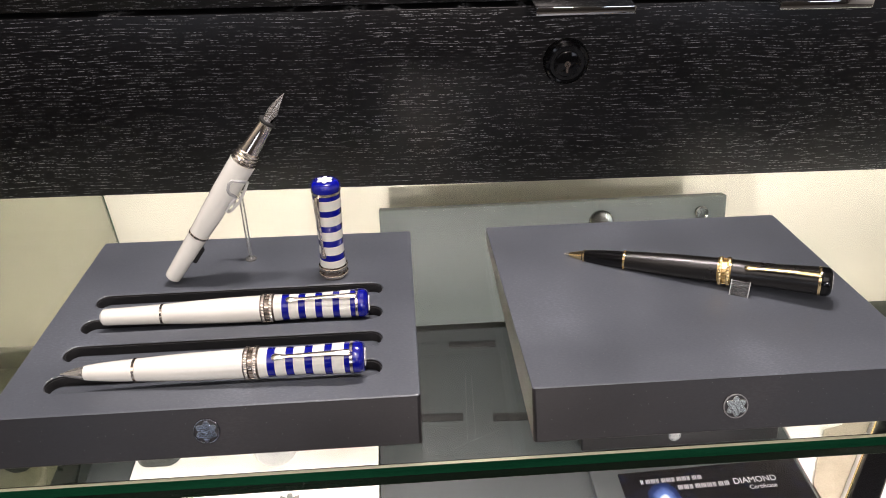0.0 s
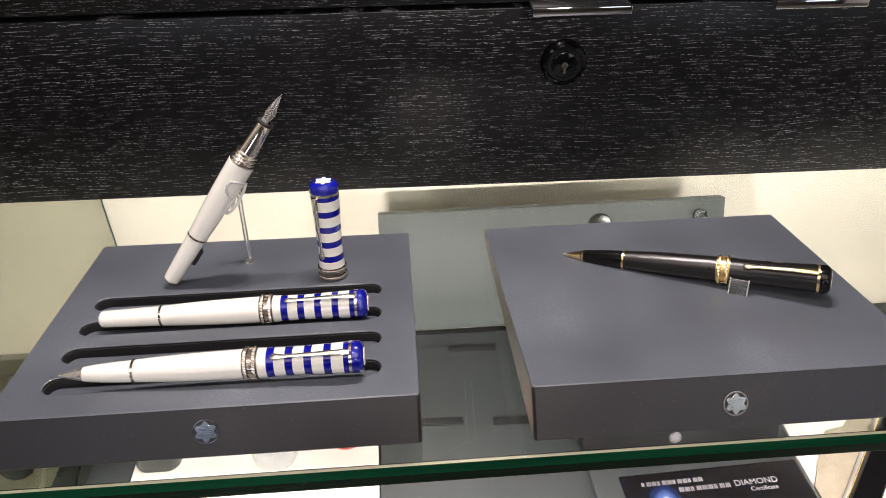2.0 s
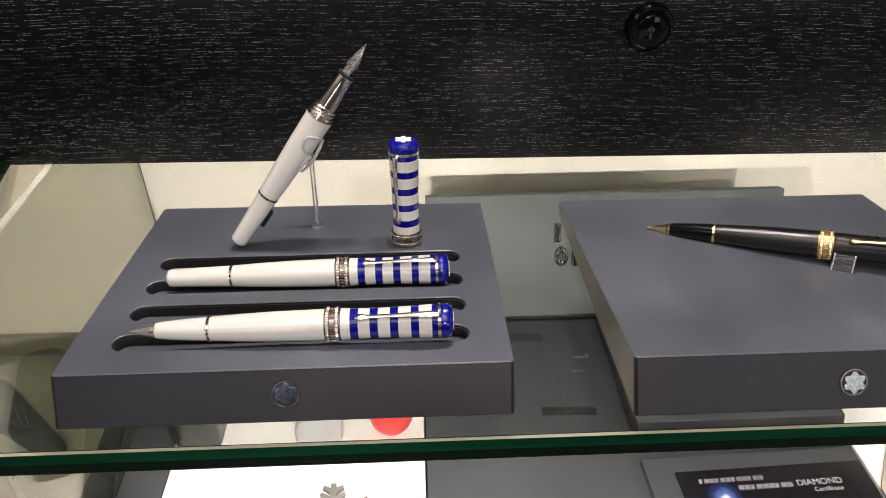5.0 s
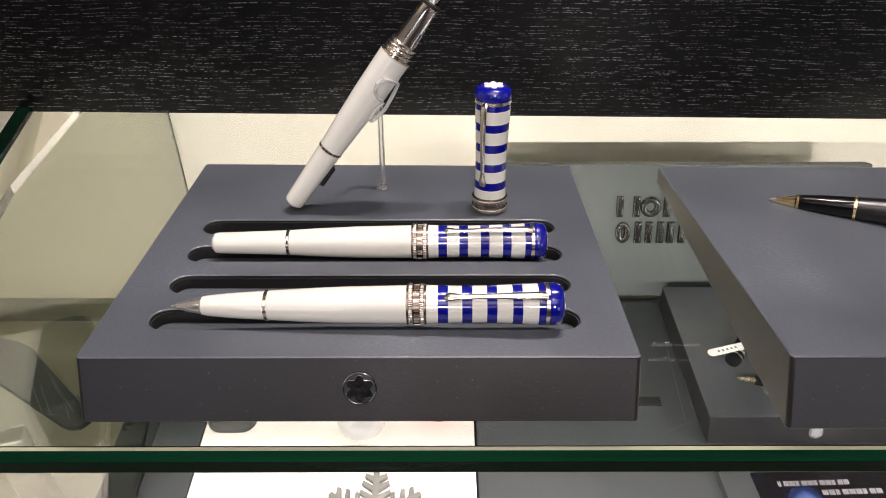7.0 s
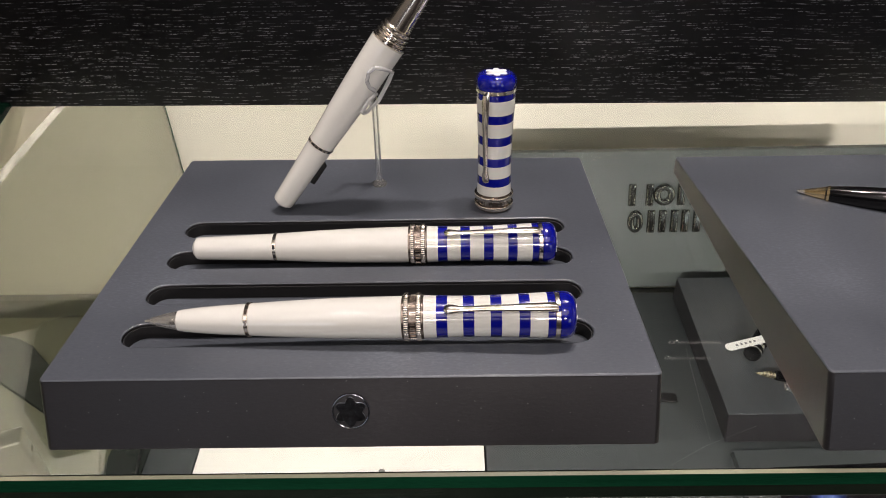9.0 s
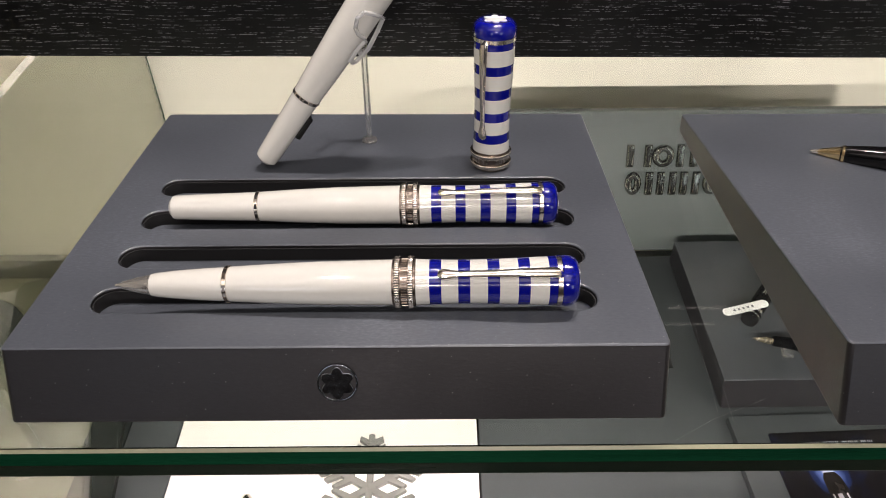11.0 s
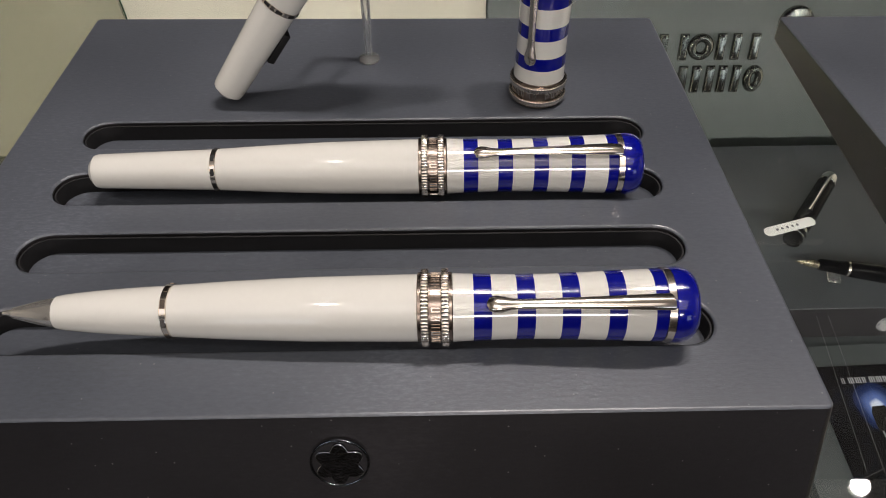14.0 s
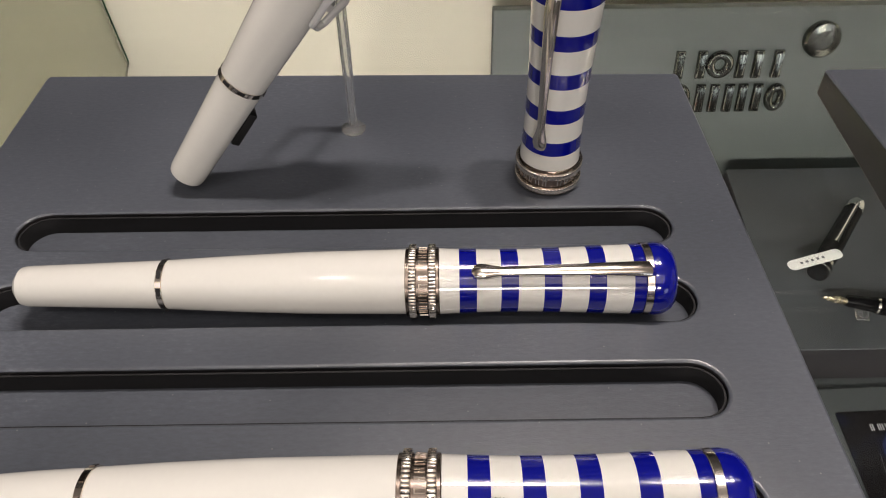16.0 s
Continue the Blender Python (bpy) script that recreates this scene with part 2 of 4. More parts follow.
CLEAR.node_tree.nodes["Principled BSDF"].inputs["Transmission Weight"].default_value = 0.94
CLEAR_STRIP = clear("hazy_acrylic", (0.90, 0.91, 0.90), 0.12, 1.49)
CLEAR_STRIP.node_tree.nodes["Principled BSDF"].inputs["Transmission Weight"].default_value = 0.62


def pane_material(name, tint):
    """Sheet glass: absorbs green with thickness."""
    m, nt, bsdf = material(name)
    bsdf.inputs["Base Color"].default_value = (*tint, 1)
    bsdf.inputs["Roughness"].default_value = 0.0
    bsdf.inputs["IOR"].default_value = 1.5
    bsdf.inputs["Transmission Weight"].default_value = 1.0
    return m


GLASS_DIVIDER = pane_material("divider_glass", (0.80, 0.83, 0.68))
GLASS = pane_material("shelf_glass", (0.90, 0.95, 0.92))
GLASS_EDGE = surface("green_glass_edge", (0.005, 0.044, 0.021), 0.3, vary=0.6, scale=14, stretch=(0.4, 1, 8))
BOARD_GREY = surface("grey_green_board", (0.072, 0.085, 0.080), 0.62, vary=0.06, scale=18)
EMBLEM_RIM = surface("dull_rim", (0.20, 0.20, 0.20), 0.4, vary=0.3, scale=900)
GLASS_EDGE.node_tree.nodes["Principled BSDF"].inputs["Specular IOR Level"].default_value = 0.0
# shade of the slot walls, put into a colour
SLOT_SHADE = surface("slot_shade_black", (0.007, 0.007, 0.008), 0.8, vary=0.3, scale=200)
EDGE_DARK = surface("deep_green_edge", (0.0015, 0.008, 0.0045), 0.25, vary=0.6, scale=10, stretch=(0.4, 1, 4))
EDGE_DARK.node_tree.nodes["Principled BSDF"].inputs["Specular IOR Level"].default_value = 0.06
ARRIS_DIM = surface("dim_arris", (0.12, 0.15, 0.12), 0.35, vary=0.2)
FOIL = surface("mirror_foil", (0.28, 0.30, 0.335), 0.12, metal=1.0, vary=0.45, scale=700, fine=2500, bump=0.10, bump_scale=1800)
FOIL_GREY = surface("grey_foil", (0.30, 0.295, 0.265), 0.16, metal=1.0, vary=0.45, scale=700, fine=2500, bump=0.10, bump_scale=1800)
ARRIS = surface("ground_arris", (0.36, 0.36, 0.24), 0.35, vary=0.1)


# ---- mesh helpers ----
def mesh_object(name, bm, mat, parent=None, label="", smooth=True, angle=35):
    me = bpy.data.meshes.new(name)
    bmesh.ops.recalc_face_normals(bm, faces=bm.faces)
    if smooth:
        for f in bm.faces:
            f.smooth = True
        for e in bm.edges:
            if len(e.link_faces) == 2 and e.calc_face_angle(0) > radians(angle):
                e.smooth = False
    bm.to_mesh(me)
    bm.free()
    if mat:
        me.materials.append(mat)
    ob = new(name, me)
    if parent:
        ob.parent = parent
    return tagged(ob, label)


def part(name, bm, mat, parent, label="", **kw):
    return mesh_object(name, bm, mat, parent, label, **kw)


def thing(name, m, label, category, group="", kind=""):
    ob = new(name)
    ob.empty_display_size = 0.01
    ob.matrix_world = m
    return tagged(ob, label, category, group, kind)


def lathe(profile, n=40, along="x", close=True):
    """Turn (s, r) pairs round an axis."""
    bm = bmesh.new()
    rings = []
    for s, r in profile:
        ring = []
        for k in range(n):
            a = 2 * math.pi * k / n
            c, d = r * math.cos(a), r * math.sin(a)
            ring.append(bm.verts.new((s, c, d) if along == "x" else (c, d, s)))
        rings.append(ring)
    for a, b in zip(rings, rings[1:]):
        for k in range(n):
            bm.faces.new((a[k], a[(k + 1) % n], b[(k + 1) % n], b[k]))
    if close:
        bm.faces.new(rings[0])
        bm.faces.new(rings[-1])
    else:
        bmesh.ops.remove_doubles(bm, verts=bm.verts, dist=1e-7)
    return bm


def box(x0, x1, y0, y1, z0, z1, bevel=0.0, segments=2):
    bm = bmesh.new()
    bmesh.ops.create_cube(bm, size=1, matrix=Matrix.Translation(((x0 + x1) / 2, (y0 + y1) / 2, (z0 + z1) / 2)) @ Matrix.Diagonal((x1 - x0, y1 - y0, z1 - z0, 1)))
    if bevel:
        bmesh.ops.bevel(bm, geom=bm.edges[:], offset=bevel, segments=segments, profile=0.5, affect="EDGES")
    return bm


def tube(points, radius, n=12, flatten=1.0):
    """A round bar along a list of points; radius may be a list."""
    pts = [Vector(p) for p in points]
    radii = radius if isinstance(radius, (list, tuple)) else [radius] * len(pts)
    bm = bmesh.new()
    rings, up = [], Vector((0.13, 0.31, 0.94)).normalized()
    for i, p in enumerate(pts):
        d = (pts[min(i + 1, len(pts) - 1)] - pts[max(i - 1, 0)]).normalized()
        side = d.cross(up).normalized()
        top = side.cross(d).normalized()
        ring = []
        for k in range(n):
            a = 2 * math.pi * k / n
            ring.append(bm.verts.new(p + radii[i] * (math.cos(a) * side + flatten * math.sin(a) * top)))
        rings.append(ring)
    for a, b in zip(rings, rings[1:]):
        for k in range(n):
            bm.faces.new((a[k], a[(k + 1) % n], b[(k + 1) % n], b[k]))
    bm.faces.new(rings[0])
    bm.faces.new(rings[-1])
    return bm


def outline_slab(outlines, z0, z1, bevel, res=2):
    """A slab with outlines (the first is the rim, the others are holes) and rounded edges, as a bmesh."""
    cu = bpy.data.curves.new("outline", "CURVE")
    cu.dimensions, cu.fill_mode = "2D", "BOTH"
    cu.extrude, cu.bevel_depth, cu.bevel_resolution, cu.offset = (z1 - z0) / 2 - bevel, bevel, res, -bevel
    for pts in outlines:
        sp = cu.splines.new("POLY")
        sp.points.add(len(pts) - 1)
        for q, (x, y) in zip(sp.points, pts):
            q.co = (x, y, 0, 1)
        sp.use_cyclic_u = True
    ob = bpy.data.objects.new("outline", cu)
    scene.collection.objects.link(ob)
    dg = bpy.context.evaluated_depsgraph_get()
    me = bpy.data.meshes.new_from_object(ob.evaluated_get(dg))
    bm = bmesh.new()
    bm.from_mesh(me)
    bmesh.ops.translate(bm, verts=bm.verts, vec=(0, 0, (z0 + z1) / 2))
    bmesh.ops.remove_doubles(bm, verts=bm.verts, dist=1e-6)
    bpy.data.objects.remove(ob)
    bpy.data.meshes.remove(me)
    return bm


def rect(x0, x1, y0, y1, r=0.0015, n=4):
    pts = []
    for cx, cy, a0 in ((x1 - r, y0 + r, -90), (x1 - r, y1 - r, 0), (x0 + r, y1 - r, 90), (x0 + r, y0 + r, 180)):
        for k in range(n + 1):
            a = radians(a0 + 90 * k / n)
            pts.append((cx + r * math.cos(a), cy + r * math.sin(a)))
    return pts


def stadium(x0, x1, yc, w, n=12):
    r = w / 2
    pts = []
    for cx, a0 in ((x1 - r, -90), (x0 + r, 90)):
        for k in range(n + 1):
            a = radians(a0 + 180 * k / n)
            pts.append((cx + r * math.cos(a), yc + r * math.sin(a)))
    return pts


def star_outline(r, inner=0.62, lobes=6, n=10):
    """A rosette with blunt rounded lobes."""
    pts = []
    for k in range(lobes * n):
        a = 2 * math.pi * k / (lobes * n)
        w = 0.5 + 0.5 * math.cos(lobes * a)
        pts.append(((inner + (1 - inner) * w ** 0.65) * r * math.sin(a), (inner + (1 - inner) * w ** 0.65) * r * math.cos(a)))
    return pts


# ---- the case: walls, floor, shelf ----
def structure(name, bm, mat, label, category, **kw):
    return tagged(mesh_object(name, bm, mat, None, label, **kw), "", category, "", "structure")


structure("wall_back", box(-1.2, 1.2, 0.52, 0.56, -0.45, 0.6), WALL, "cream painted back wall of the display case", "wall", smooth=False)
structure("floor", box(-1.2, 1.2, -0.30, 0.52, -0.47, -0.4402), FLOOR_BEIGE, "beige floor of the display case under the panels", "floor", smooth=False)
structure("baseboard", box(-1.2, 1.2, 0.508, 0.5195, -0.44, -0.411, 0.001), STRIP, "dark grey skirting along the back wall", "skirting")
structure("wall_east", box(1.2, 1.24, -0.3, 0.56, -0.47, 0.6), WALL, "cream painted end wall of the display case", "wall", smooth=False)
structure("wall_west", box(-1.24, -1.2, -0.3, 0.56, -0.47, 0.6), WALL, "cream painted end wall of the display case", "wall", smooth=False)

structure("counter_body", box(-1.24, 1.24, -0.30, 0.56, -1.0, -0.4702), SHOP_DARK, "dark plain counter body under the display case", "counter", smooth=False)

# the shop round the counter, unseen, with two windows added opposite it
structure("shop_ground", box(-3, 3, -3.2, 1.0, -1.05, -1.0), SHOP_FLOOR, "brown shop floor", "floor", smooth=False)
structure("ceiling", box(-3, 3, -3.2, 1.0, 1.9, 1.95), SHOP, "plain shop ceiling", "ceiling", smooth=False)
structure("wall_shop_west", box(-3.05, -3, -3.2, 1.0, -1.0, 1.9), SHOP, "plain shop side wall", "wall", smooth=False)
structure("wall_shop_east", box(3, 3.05, -3.2, 1.0, -1.0, 1.9), SHOP, "plain shop side wall", "wall", smooth=False)
structure("wall_north", box(-3, 3, 1.0, 1.05, -1.0, 1.9), SHOP, "plain shop wall behind the cabinet", "wall", smooth=False)


def wall_with_windows():
    """The shop's far wall, in pieces round its two openings."""
    bm = bmesh.new()
    spans = sorted((px - wide / 2, px + wide / 2) for px, wide in WINDOWS)
    x = -3.0
    pieces = []
    for x0, x1 in spans:
        pieces += [(x, x0, -1.0, 1.9), (x0, x1, -1.0, 0.22), (x0, x1, 1.22, 1.9)]
        x = x1
    pieces.append((x, 3.0, -1.0, 1.9))
    for x0, x1, z0, z1 in pieces:
        bmesh.ops.create_cube(bm, size=1, matrix=Matrix.Translation(((x0 + x1) / 2, -3.225, (z0 + z1) / 2)) @ Matrix.Diagonal((x1 - x0, 0.05, z1 - z0, 1)))
    return bm


# this wall is dark so that little shows in the emblems between the windows
structure("wall_south", wall_with_windows(), SHOP_DARK, "unseen shop wall behind the viewer, dark to keep reflections dark", "wall", smooth=False)
for k, (px, wide) in enumerate(WINDOWS):
    win = thing("window_%d" % (k + 1), pose(px, -3.225, 0.72), "unseen shop window with a dark frame, added for reflections", "window", "", "structure")
    for x0, x1, z0, z1 in ((-wide / 2, -wide / 2 + 0.04, -0.50, 0.50), (wide / 2 - 0.04, wide / 2, -0.50, 0.50), (-wide / 2 + 0.04, wide / 2 - 0.04, 0.46, 0.50), (-wide / 2 + 0.04, wide / 2 - 0.04, -0.50, -0.46)):
        part("window_frame", box(x0, x1, -0.03, 0.03, z0, z1), BAND_DARK, win, smooth=False)

# drawer cabinet above the shelf
cabinet = thing("drawer_cabinet", pose(0, 0.2077, 0, 0, 0, -1.04), "black-stained oak drawer cabinet hung above the glass shelf", "cabinet")
part("carcass", box(-1.1, 1.1, 0.021, 0.285, 0.0115, 0.58), OAK, cabinet, smooth=False)


def drawer(x0, x1, z0, z1):
    front = part("drawer_front", box(x0, x1, 0, 0.02, z0, z1, 0.0008), OAK, cabinet)
    return front


low_drawer = drawer(-1.1, 1.1, 0.0062, 0.1242)
drawer(-1.1, 1.1, 0.1272, 0.265)
drawer(-1.1, 1.1, 0.268, 0.42)


def edge_pull(x0, x1):
    bm = box(x0, x1, -0.026, 0.001, 0.1302, 0.1318, 0.0004)
    lip = box(x0, x1, -0.0275, -0.0245, 0.1275, 0.1322, 0.0006)
    me = bpy.data.meshes.new("lip")
    lip.to_mesh(me)
    lip.free()
    bm.from_mesh(me)
    bpy.data.meshes.remove(me)
    part("edge_pull", bm, CHROME, cabinet, "chrome finger pull")


edge_pull(0.0738, 0.1285)
edge_pull(0.2086, 0.2610)


def lock(x, z):
    m = pose(x, 0, z, 90, 0, 0)
    bm = lathe([(0, 0.0138), (0.004, 0.0138), (0.006, 0.0128), (0.0066, 0.0115), (0.0064, 0.0108), (0.0058, 0.0104)], 40, "z")
    bmesh.ops.transform(bm, matrix=m, verts=bm.verts)
    body = part("lock", bm, BLACK_GLOSS, cabinet, "round black lock cylinder")
    bm = lathe([(0.0050, 0.0082), (0.0064, 0.0080), (0.0068, 0.0074)], 32, "z")
    bmesh.ops.transform(bm, matrix=m, verts=bm.verts)
    part("lock_core", bm, BLACK_GLOSS, body)
    bm = lathe([(0.0066, 0.0018), (0.0071, 0.0018)], 16, "z")
    slot = box(-0.0007, 0.0007, -0.0052, 0.001, 0.0066, 0.0071)
    me = bpy.data.meshes.new("slot")
    slot.to_mesh(me)
    slot.free()
    bm.from_mesh(me)
    bpy.data.meshes.remove(me)
    bmesh.ops.transform(bm, matrix=m, verts=bm.verts)
    part("keyhole", bm, NICKEL_DARK, body)


lock(0.0985, 0.0911)

# glass shelf with a dark green polished front edge
shelf = thing("glass_shelf", pose(0, 0, 0), "thick clear glass shelf with a green front edge", "shelf")
pane = part("pane", box(-0.286, 1.15, -0.0058, 0.505, -0.0205, -0.0069), GLASS, shelf, smooth=False)
pane.visible_shadow = False


def edge_strip(name, section, mat, label=""):
    """A strip along the shelf's front with the given (y, z) section."""
    bm = bmesh.new()
    ends = [[bm.verts.new((x, y, z)) for y, z in section] for x in (-0.286, 1.15)]
    for k in range(len(section)):
        j = (k + 1) % len(section)
        bm.faces.new((ends[0][k], ends[0][j], ends[1][j], ends[1][k]))
    bm.faces.new(ends[0])
    bm.faces.new(ends[1])
    part(name, bm, mat, shelf, label, smooth=False)


# the strips hold the edge's highlight and refracted dark in their colours
edge_strip("front_edge", [(-0.0060, -0.0077), (-0.0072, -0.0077), (-0.0072, -0.0138), (-0.0060, -0.0138)], GLASS_EDGE, "green front edge")
edge_strip("arris", [(-0.0064, -0.0068), (-0.0072, -0.0076), (-0.0068, -0.0077), (-0.0060, -0.0071)], ARRIS, "ground pale arris")
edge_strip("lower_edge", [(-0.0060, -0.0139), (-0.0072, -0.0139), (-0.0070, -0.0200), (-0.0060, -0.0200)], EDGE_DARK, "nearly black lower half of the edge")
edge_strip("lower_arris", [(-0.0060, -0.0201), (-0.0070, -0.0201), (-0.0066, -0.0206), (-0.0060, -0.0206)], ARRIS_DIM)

# hairline scratches on the glass
for pts in (((0.0234, 0.045), (0.0207, 0.0045)), ((0.0264, 0.0448), (0.0245, 0.0018)), ((0.0057, -0.0047), (0.0190, 0.0027), (0.0370, 0.0099)), ((-0.2182, 0.0258), (-0.2051, 0.0076)), ((-0.2117, 0.0211), (-0.2024, 0.0076)), ((-0.2089, 0.0238), (-0.1996, 0.0131), (-0.2009, 0.0106)), ((-0.2119, 0.0110), (-0.2069, 0.0077), (-0.1977, 0.0080)), ((-0.2126, 0.0288), (-0.1948, 0.0088)), ((-0.1986, 0.0112), (-0.1952, 0.0061))):
    mark = part("scratch", tube([(x, y, -0.00689) for x, y in pts], 0.000028, 5), SCRATCH, shelf)
    mark.visible_shadow = False

# upright glass divider
divider = thing("glass_divider", pose(-0.2905, 0.16, 0, 0, 0, 8.7), "upright clear glass divider with a green edge", "divider")
sheet = part("pane", box(-0.004, 0.004, -0.20, 0.352, -0.27, 0.0062), GLASS_DIVIDER, divider, smooth=False)
part("back_edge", box(-0.004, 0.004, 0.3525, 0.3555, -0.27, 0.0062), GLASS_EDGE, divider, "dark green back edge", smooth=False)
part("top_edge", box(-0.004, 0.004, -0.20, 0.352, 0.0064, 0.0090), EDGE_DARK, divider, "dark green top edge", smooth=False)

# unseen hood and plate, added to keep the rail lamps off the tray fronts
rail = thing("light_rail", pose(0, 0, 0), "slim dark hooded light rail, added out of view before the lower level", "light rail")
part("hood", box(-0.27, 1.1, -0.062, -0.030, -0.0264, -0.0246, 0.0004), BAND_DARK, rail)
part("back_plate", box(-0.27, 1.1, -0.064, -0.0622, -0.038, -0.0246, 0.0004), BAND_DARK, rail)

# panels on the case floor
PZ = -0.2915
structure("panel_white", box(-0.2579, -0.037, -0.12, 0.3794, -0.44, PZ, 0.001), PANEL_WHITE, "white display plinth on the case floor", "panel")
structure("panel_grey", box(-0.0355, 0.3436, -0.12, 0.3794, -0.44, PZ, 0.001), PANEL_GREY, "slate grey display plinth on the case floor", "panel")
structure("panel_white_far", box(0.3451, 0.76, -0.12, 0.3082, -0.44, PZ, 0.001), PANEL_WHITE, "white display plinth on the case floor", "panel")
structure("panel_slate_narrow", box(-0.2965, -0.2589, -0.12, 0.3794, -0.44, PZ, 0.001), PANEL_GREY, "narrow slate strip beside the white plinth", "panel")
structure("base_strip", box(-0.3342, -0.2981, -0.12, 0.3794, -0.44, PZ - 0.003, 0.001), BAND_DARK, "dark strip under the glass divider", "strip")


# black strips let into the slate plinth
for x, y in ((0.0190, 0.2565), (0.0975, 0.2520), (0.0625, 0.3540)):
    strip = thing("label_strip", pose(x, y, PZ, 0, 0, -2.0), "narrow black strip lying on the slate plinth", "strip", "label strips")
    part("body", box(-0.0252, 0.0252, -0.0046, 0.0046, 0.0002, 0.0016, 0.0004), RUBBER, strip)


# ---- display trays ----
def emblem_disc(parent, x, y, z, disc_mat, star_mat, rim_mat, r=0.0056):
    m = pose(x, y, z, 71.5, 0, 0)
    bm = lathe([(0, r - 0.0003), (0.0003, r - 0.0003), (0.00035, r - 0.0008)], 36, "z")
    bmesh.ops.transform(bm, matrix=m, verts=bm.verts)
    disc = part("emblem", bm, disc_mat, parent, "small round emblem")
    bm = outline_slab([[(r * math.cos(a), r * math.sin(a)) for a in np.linspace(0, 2 * math.pi, 40, endpoint=False)], [((r - 0.0005) * math.cos(a), (r - 0.0005) * math.sin(a)) for a in np.linspace(0, 2 * math.pi, 40, endpoint=False)]], 0, 0.0006, 0.0001, 1)
    bmesh.ops.transform(bm, matrix=m, verts=bm.verts)
    part("rim", bm, rim_mat, disc)
    bm = outline_slab([star_outline(r * 0.88, 0.70)], 0.0003, 0.0009, 0.0002, 1)
    bmesh.ops.transform(bm, matrix=m, verts=bm.verts)
    part("rosette", bm, star_mat, disc, smooth=False)


def skew(bm, w, d, left, back):
    """Hand-made trays are a little out of square: shift the side's ends and the back's ends."""
    for v in bm.verts:
        if v.co.x < 0.004:
            v.co.x += left[0] + (left[1] - left[0]) * v.co.y / d
        if v.co.y > d - 0.003:
            v.co.y += back[0] + (back[1] - back[0]) * v.co.x / w


def base_line(y, rise, start):
    """Height of a tray's underside, level in the world, in the tilted frame of its top."""
    return start + rise * y


def display_tray(origin, w, d, slots, label, mat, h=0.026, left=(0.0, 0.0), back=(0.0, 0.0), foot_z=0.0048, turn=TR, rise=0.153, start=-0.0066):
    """A wedge whose front leans out towards its foot and is undercut to the base."""
    t = thing("display_tray", Matrix.Translation(origin) @ turn, label, "display tray", "display trays")
    holes = [stadium(a, b, yc, wd) for a, b, yc, wd in slots]
    slab = outline_slab([rect(0, w, 0, d), *holes], 0, h, 0.0007, 3)
    upper = [f for f in slab.faces if all(v.co.z > h - 1e-6 for v in f.verts)]
    inner = [e for e in slab.edges if len(e.link_faces) == 2 and all(all(v.co.z > h - 1e-6 for v in f.verts) for f in e.link_faces)]
    bmesh.ops.beautify_fill(slab, faces=upper, edges=inner, method="AREA")
    for v in slab.verts:
        if v.co.z < h / 2:
            v.co.z += max(foot_z, base_line(v.co.y, rise, start))
            if v.co.y < 0.004:
                v.co.y -= 0.34 * (h - foot_z)
    skew(slab, w, d, left, back)
    body = part("body", slab, mat, t, angle=50)
    body.data.materials.append(SHADED_WRAP)
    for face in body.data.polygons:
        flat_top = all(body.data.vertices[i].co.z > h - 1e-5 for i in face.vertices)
        # upright and downward faces get the shaded copy of the wrap
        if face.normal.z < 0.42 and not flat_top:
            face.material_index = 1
        if face.area > 2e-5 or flat_top:
            face.use_smooth = False
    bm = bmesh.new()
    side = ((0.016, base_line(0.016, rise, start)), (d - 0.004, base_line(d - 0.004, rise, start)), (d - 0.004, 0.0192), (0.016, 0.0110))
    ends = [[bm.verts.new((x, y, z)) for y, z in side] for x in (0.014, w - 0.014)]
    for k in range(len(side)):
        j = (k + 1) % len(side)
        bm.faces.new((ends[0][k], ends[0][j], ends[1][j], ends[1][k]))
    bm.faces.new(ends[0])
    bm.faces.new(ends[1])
    part("base", bm, SHADED_WRAP, t, "unseen inset base in the shaded wrap colour", smooth=False)
    if slots:
        lo = min(s[2] for s in slots) - 0.012
        hi = max(s[2] for s in slots) + 0.012
        part("slot_floor", box(0.008, w - 0.008, lo, hi, 0.0190, 0.0204), mat, t, smooth=False)
        # black rings paint the shade on the slots' walls
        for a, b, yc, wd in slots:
            part("slot_wall_shade", outline_slab([stadium(a + 0.00015, b - 0.00015, yc, wd - 0.0003), stadium(a + 0.0006, b - 0.0006, yc, wd - 0.0012)], 0.0204, 0.0249, 0.00005, 0), SLOT_SHADE, t, "black ring, shade painted on the slot wall")
    return t


W, D = 0.1850, 0.1618
slots = [(0.0193, 0.1684, yc, 0.0120) for yc in (0.0213, 0.0436, 0.0659, 0.0882)]
tray = display_tray((-W, 0, 0), W, 0.1533, slots, "charcoal display tray with four slots on the glass shelf", WRAP, left=(0.0022, 0.0019), back=(0.0013, -0.0013), turn=TS, rise=0.128)
emblem_disc(tray, W - 0.0912, -0.0036, 0.0163, SHADED_WRAP, FOIL, FOIL)
tray2 = display_tray((0.0478, 0, 0), 0.1830, D, [], "plain charcoal display block on the glass shelf", WRAP, left=(0.0006, -0.0008), back=(-0.0022, -0.0030), foot_z=0.0024)
emblem_disc(tray2, 0.0905, -0.0046, 0.0136, SHADED_WRAP, FOIL_GREY, EMBLEM_RIM)
LOW = (0.1470, 0.2120, PZ + 0.0020)
tray3 = display_tray(LOW, 0.1830, 0.1560, [], "slate display block on the lower plinth", WRAP_LOW, foot_z=0.0030, turn=Matrix.Identity(4), rise=0.0, start=-0.0019)
